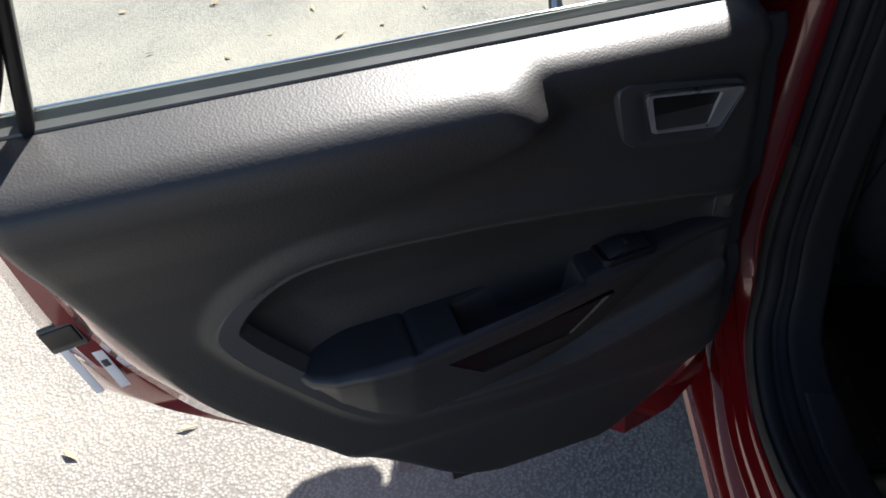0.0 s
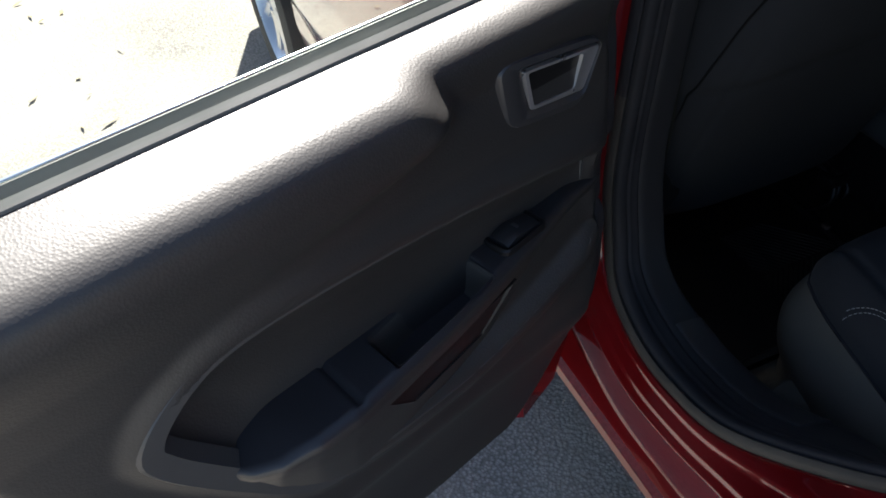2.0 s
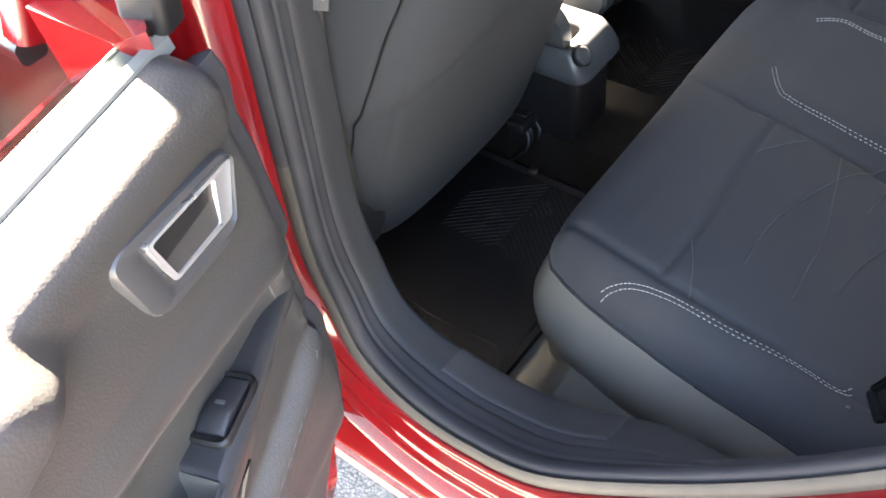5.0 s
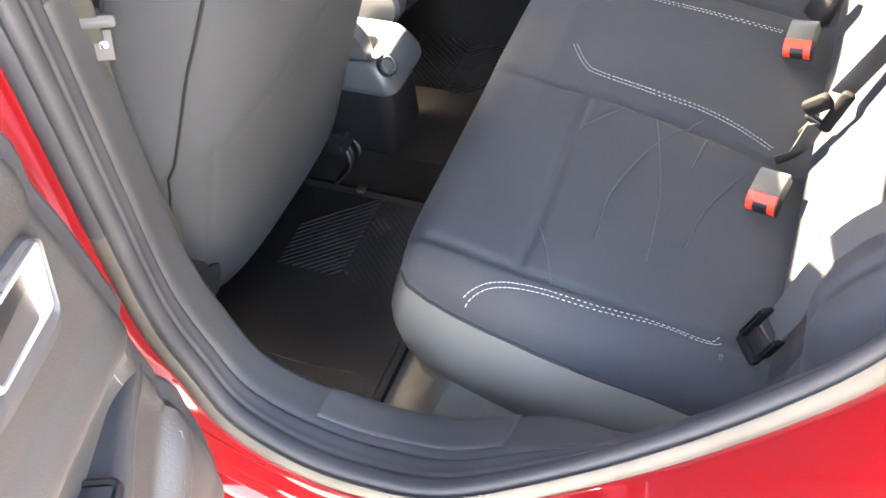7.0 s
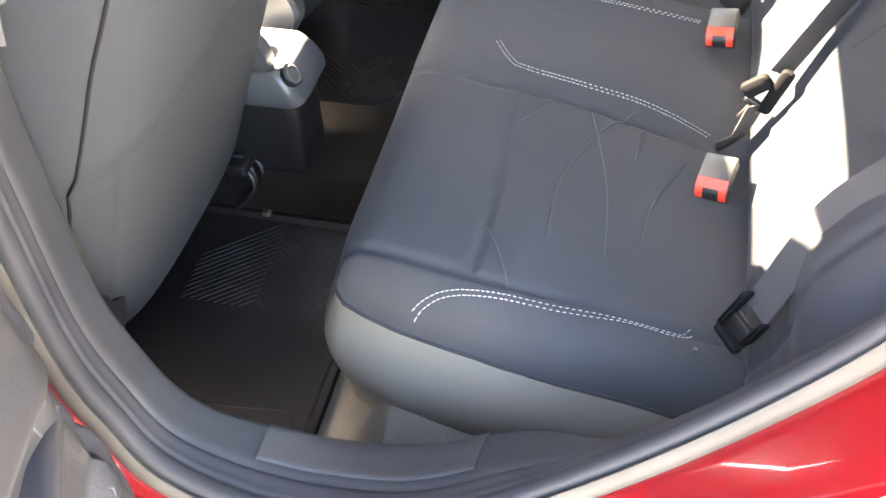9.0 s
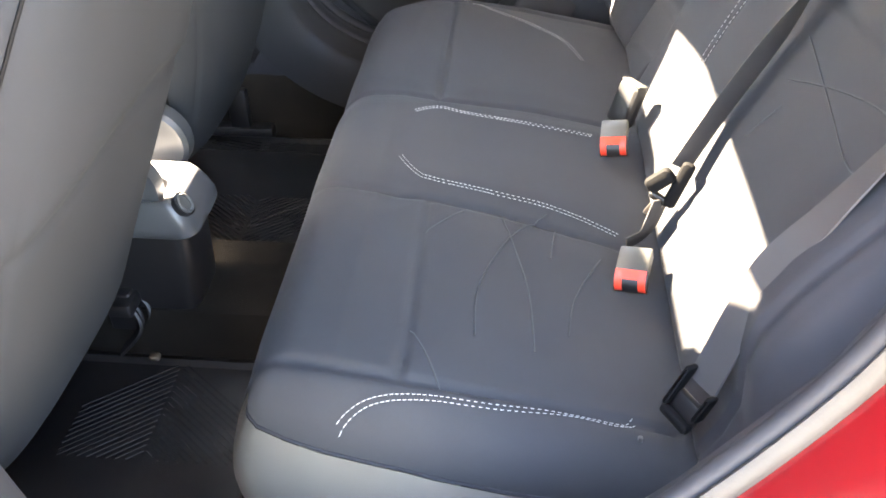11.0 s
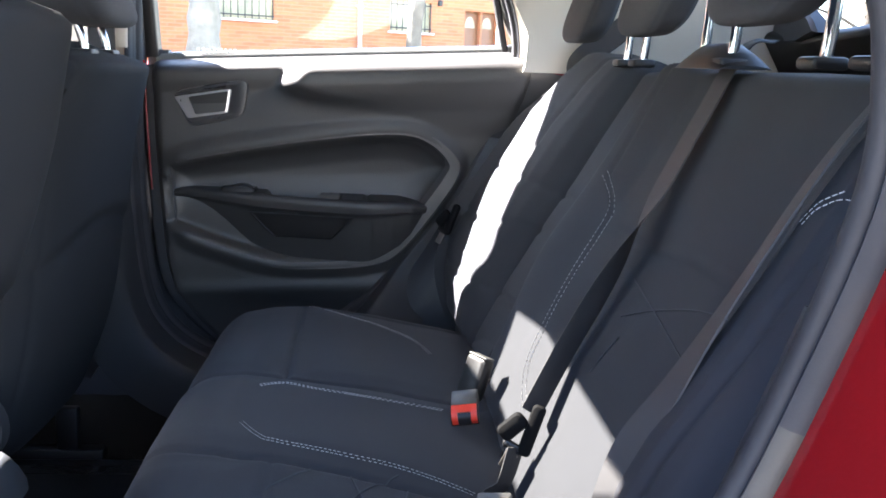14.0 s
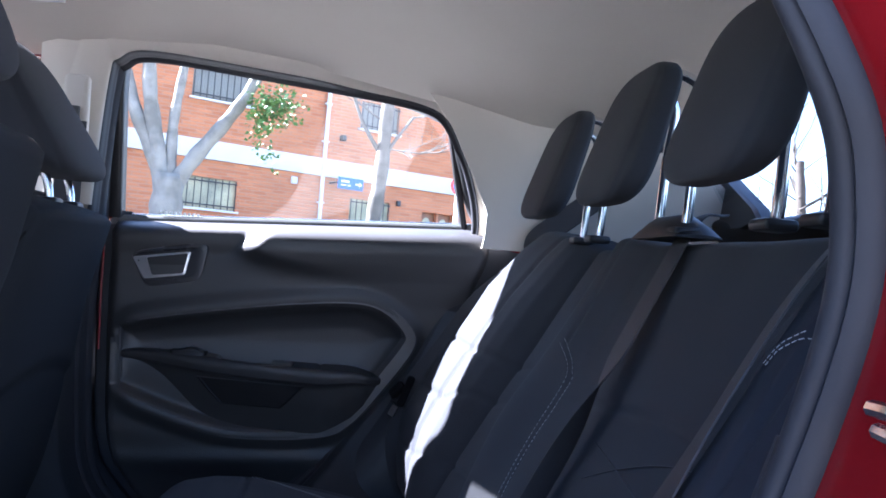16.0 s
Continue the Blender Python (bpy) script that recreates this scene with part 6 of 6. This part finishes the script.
WINDOWS = [(-2.50, -1.55, 1.58, 2.07, WARM), (-2.42, -1.40, 3.31, 3.83, SHUTTER), (0.55, 1.38, 1.54, 2.05, WARM), (0.63, 1.43, 3.30, 3.79, SHUTTER), (4.2, 5.2, 3.3, 3.8, SHUTTER), (-6.4, -5.4, 1.58, 2.07, WARM), (-6.4, -5.4, 3.31, 3.83, SHUTTER)]
DOORS = [(2.10, 2.44, 0.2, 1.97), (2.48, 2.82, 0.2, 1.97)]
wall = part("wall", holed_wall(-14, 6.8, 0, 6.2, [w[:4] for w in WINDOWS] + DOORS, 0.25), BRICK, house, "orange brick wall")
part("white_band", box(20.8, 0.05, 0.30, 0.01, Matrix.Translation((-3.6, -0.022, 2.51))), PLASTER, house, "white rendered band")
part("roof", box(21.4, 7.0, 0.25, 0.03, Matrix.Translation((-3.6, 3.2, 6.32))), PLASTER, house, "flat white roof slab")
for a0, a1, z0, z1, inner in WINDOWS:
    w = part("window", box(a1 - a0, 0.03, z1 - z0, 0.004, Matrix.Translation(((a0 + a1) / 2, 0.07, (z0 + z1) / 2))), inner, house, "recessed window with pale blinds")
    n = max(4, int((a1 - a0) / 0.11))
    for k in range(n + 1):
        part("bar", box(0.014, 0.014, z1 - z0 - 0.02, 0.003, Matrix.Translation((lerp(a0 + 0.02, a1 - 0.02, k / n), -0.012, (z0 + z1) / 2))), IRON, w)
    for z in (z0 + 0.06, z1 - 0.06):
        part("cross_bar", box(a1 - a0, 0.012, 0.02, 0.003, Matrix.Translation(((a0 + a1) / 2, -0.026, z))), IRON, w)
    part("window_sill", box(a1 - a0 + 0.08, 0.10, 0.035, 0.006, Matrix.Translation(((a0 + a1) / 2, -0.02, z0 - 0.02))), PLASTER, w)
for a0, a1, z0, z1 in DOORS:
    d = part("door", box(a1 - a0, 0.05, z1 - z0, 0.006, Matrix.Translation(((a0 + a1) / 2, 0.12, (z0 + z1) / 2))), WOOD, house, "brown wooden door with an arched light")
    arc = [(lerp(a0 + 0.06, a1 - 0.06, 0.5 + 0.5 * math.cos(t)), 1.68 + 0.20 * math.sin(t)) for t in [math.pi * k / 12 for k in range(13)]]
    part("arched_light", loft([[Vector((x, y, z)) for x, z in arc] for y in (0.09, 0.10)]), WARM, d)
dp = part("downpipe", tube([(-0.05, -0.06, z) for z in (6.0, 4.0, 2.0, 0.0)], 0.035, 10), PVC, house, "white plastic downpipe")
for z in (1.9, 2.95, 3.6):
    part("pipe_bracket", box(0.13, 0.05, 0.03, 0.006, Matrix.Translation((-0.05, -0.05, z))), PVC, dp)
part("meter_box", box(0.11, 0.05, 0.12, 0.008, Matrix.Translation((-0.56, -0.02, 2.22))), PVC, house, "small white box")
part("wall_lamp", box(0.09, 0.12, 0.10, 0.02, Matrix.Translation((0.28, -0.06, 3.06))), IRON, house)
part("meter_box", box(0.08, 0.05, 0.10, 0.008, Matrix.Translation((1.55, -0.02, 2.06))), IRON, house)
house.matrix_world = FACE

SIGN = material("blue_enamel", (0.02, 0.12, 0.45), 0.4, other=(0.03, 0.15, 0.5), spot=6, size=60, bump=0.05)
plate = thing("street_sign", "blue street name plate with white arrow", "street sign")
part("plate", box(0.50, 0.012, 0.20, 0.01, Matrix()), SIGN, plate)
bm = bmesh.new()
box(0.16, 0.004, 0.035, 0.002, Matrix.Translation((-0.11, -0.008, 0.03)), bm)
box(0.10, 0.004, 0.022, 0.002, Matrix.Translation((-0.14, -0.008, -0.035)), bm)
box(0.06, 0.004, 0.022, 0.002, Matrix.Translation((-0.03, -0.008, -0.035)), bm)
part("lettering_bars", bm, PAPER, plate)
bm = bmesh.new()
box(0.09, 0.004, 0.028, 0.002, Matrix.Translation((0.14, -0.008, 0)), bm)
loft([[Vector((x, y, z)) for x, z in ((0.17, 0.045), (0.22, 0.0), (0.17, -0.045))] for y in (-0.010, -0.006)], True, True, bm)
part("arrow", bm, PAPER, plate)
plate.matrix_world = FACE @ Matrix.Translation((0.34, -0.35, 2.26))
part("sign_arm", box(0.03, 0.32, 0.03, 0.004, Matrix.Translation((-0.22, 0.17, 0.0))), IRON, plate)

BARK = material("plane_tree_bark", (0.30, 0.275, 0.235), 0.9, other=(0.17, 0.155, 0.13), spot=6, mix=0.3, size=40, bump=0.7, depth=0.02)
GREY_BARK = material("grey_bark", (0.17, 0.15, 0.125), 0.9, other=(0.10, 0.088, 0.072), spot=8, size=40, bump=0.6, depth=0.02)
DARK_BARK = material("dark_bark", (0.10, 0.085, 0.07), 0.9, other=(0.06, 0.05, 0.04), spot=7, size=40, bump=0.5, depth=0.02)
LEAF = material("green_leaf", (0.05, 0.12, 0.02), 0.6, other=(0.10, 0.17, 0.03), spot=5, size=60, bump=0.2)


def limb(bm, pts, r0, r1):
    line = spline(pts, 6)
    n = len(line)
    return sweep(line, circle(1.0, 9), up=Vector((0.31, 0.95, 0.05)), bm=bm, taper=lambda t: lerp(r0, r1, t) * (1 + 0.08 * math.sin(37 * t + pts[0][0])))


def twigs(bm, start, way, length, r, rng, depth):
    pts, p, w = [Vector(start)], Vector(start), Vector(way).normalized()
    for _ in range(4):
        w = (w + Vector((rng.uniform(-0.35, 0.35), rng.uniform(-0.35, 0.35), rng.uniform(-0.15, 0.35)))).normalized()
        p = p + w * length / 4
        pts.append(p.copy())
    sweep(pts, circle(1.0, 5), up=Vector((0.31, 0.95, 0.05)), bm=bm, taper=lambda t: lerp(r, r * 0.4, t))
    if depth:
        for k in (1, 2, 3, 4):
            for _ in range(2):
                d = (w + Vector((rng.uniform(-1, 1), rng.uniform(-1, 1), rng.uniform(-0.4, 0.8)))).normalized()
                twigs(bm, pts[k], d, length * 0.6, r * 0.5, rng, depth - 1)


def tree(name, label, trunk, limbs, seed, twig_from, bark=None):
    root = thing(name, label, "tree", "street trees")
    part("trunk", limb(None, trunk, trunk_r[name][0], trunk_r[name][1]), bark or BARK, root, "mottled pale bark", 80)
    for pts, r0, r1 in limbs:
        part("limb", limb(None, pts, r0, r1), bark or BARK, root, "", 80)
    rng, bm = random.Random(seed), bmesh.new()
    for at, way, length, r in twig_from:
        twigs(bm, at, way, length, r, rng, 2)
    tagged(part("crown_twigs", bm, bark or BARK, root, "bare winter twigs"), kind="stuff")
    return root


trunk_r = {"plane_tree": (0.20, 0.17), "street_tree": (0.10, 0.07)}
plane = tree("plane_tree", "pale plane tree forking above its trunk, nearly bare", [(-1.42, 9, -0.05), (-1.42, 9, 0.9), (-1.40, 9, 1.75)],
             [([(-1.42, 9, 1.5), (-1.62, 9, 2.0), (-1.86, 9, 2.5), (-2.1, 9.1, 3.3), (-2.3, 9.1, 4.6)], 0.10, 0.05),
              ([(-1.42, 9, 1.5), (-1.60, 8.98, 2.2), (-1.72, 8.95, 3.0), (-1.75, 8.9, 4.6)], 0.105, 0.06),
              ([(-1.38, 9, 1.6), (-1.42, 9.05, 2.3), (-1.36, 9.1, 3.0), (-1.2, 9.2, 4.4)], 0.07, 0.04),
              ([(-1.36, 9, 1.6), (-1.12, 9, 2.0), (-0.80, 9, 2.45), (-0.55, 9, 2.9), (-0.2, 9, 3.8)], 0.10, 0.05)], 3,
             [((-0.55, 9, 2.9), (0.5, 0, 0.6), 1.2, 0.02), ((-1.75, 8.9, 4.5), (0, 0, 1), 2.0, 0.04), ((-2.3, 9.1, 4.5), (-0.4, 0, 1), 2.0, 0.04), ((-0.2, 9, 3.8), (0.4, 0, 1), 2.0, 0.04), ((-1.2, 9.2, 4.4), (0.1, 0, 1), 2.0, 0.03)])


def leaf_cluster(parent, centre, size, count, seed):
    rng, bm = random.Random(seed), bmesh.new()
    for _ in range(count):
        p = Vector((rng.gauss(0, size[0]), rng.gauss(0, size[1]), rng.gauss(0, size[2]))) + Vector(centre)
        e = Euler((rng.uniform(-1.2, 1.2), rng.uniform(-1.2, 1.2), rng.uniform(0, 6.3))).to_matrix()
        l = rng.uniform(0.018, 0.042)
        q = [bm.verts.new(p + e @ Vector(v)) for v in ((0, -l, 0), (l * 0.6, -l * 0.1, l * 0.12), (0, l, 0), (-l * 0.6, -l * 0.1, l * 0.12))]
        bm.faces.new(q)
    tagged(part("leaf_cluster", bm, LEAF, parent, "last green leaves"), kind="stuff")


leaf_cluster(plane, (-0.28, 8.9, 2.62), (0.13, 0.15, 0.10), 520, 5)
leaf_cluster(plane, (-0.42, 8.9, 2.42), (0.08, 0.12, 0.12), 240, 6)
leaf_cluster(plane, (-0.30, 8.9, 2.05), (0.06, 0.08, 0.10), 28, 7)
tree("street_tree", "thin bare street tree with grey bark and fine twigs", [(0.92, 9.2, -0.05), (0.92, 9.2, 1.3), (0.97, 9.2, 2.0), (0.99, 9.2, 2.9), (1.04, 9.2, 4.2)],
     [([(0.96, 9.2, 1.9), (1.05, 9.2, 2.3), (1.3, 9.2, 2.7)], 0.03, 0.015), ([(0.97, 9.2, 2.2), (0.70, 9.2, 2.6), (0.5, 9.2, 3.1)], 0.03, 0.015)], 8,
     [((0.99, 9.2, 2.3), (1, 0, 0.1), 0.9, 0.012), ((0.99, 9.2, 2.6), (-1, 0, 0.2), 0.8, 0.012), ((1.3, 9.2, 2.7), (1, 0, 0.2), 0.9, 0.012), ((0.5, 9.2, 3.1), (-0.5, 0, 1), 0.9, 0.012), ((1.04, 9.2, 4.2), (0, 0, 1), 1.5, 0.03), ((0.99, 9.2, 3.1), (1, 0, 0.3), 1.0, 0.012)], GREY_BARK)


def rear_tree(x, y, seed, h=5.5):
    root = thing("bare_tree", "bare winter tree with thin dark branches", "tree", "street trees")
    rng = random.Random(seed)
    part("trunk", limb(None, [(x, y, -0.05), (x + 0.1, y, 1.5), (x, y + 0.1, h * 0.6)], 0.13, 0.07), DARK_BARK, root, "", 80)
    bm = bmesh.new()
    for k in range(6):
        a = rng.uniform(0, 6.3)
        twigs(bm, (x, y, lerp(1.6, h * 0.6, k / 8)), (math.cos(a), math.sin(a), 0.6), 1.8, 0.03, rng, 1)
    tagged(part("crown_twigs", bm, DARK_BARK, root, "bare winter twigs"), kind="stuff")


for k, (x, y) in enumerate(((14.0, 21.0), (19.0, 26.0), (8.3, 12.9))):
    rear_tree(x, y, 20 + k)

nop = thing("round_road_sign", "round red-rimmed road sign on a thin white post", "road sign")
ringp = lambda r, y: [Vector((r * math.cos(a), y, r * math.sin(a))) for a in [2 * math.pi * k / 24 for k in range(24)]]  # noqa: E731
part("sign_disc", loft([ringp(0.085, 0.0), ringp(0.085, 0.006)]), LAMP_RED, nop)
part("sign_face", loft([ringp(0.06, -0.003), ringp(0.06, 0.001)]), SIGN, nop)
part("sign_post", tube([(-0.02, 0.02, 0.05), (-0.02, 0.02, -0.8), (-0.02, 0.02, -1.63)], 0.02, 8), PVC, nop)
nop.location = (1.50, 6.0, 1.63)
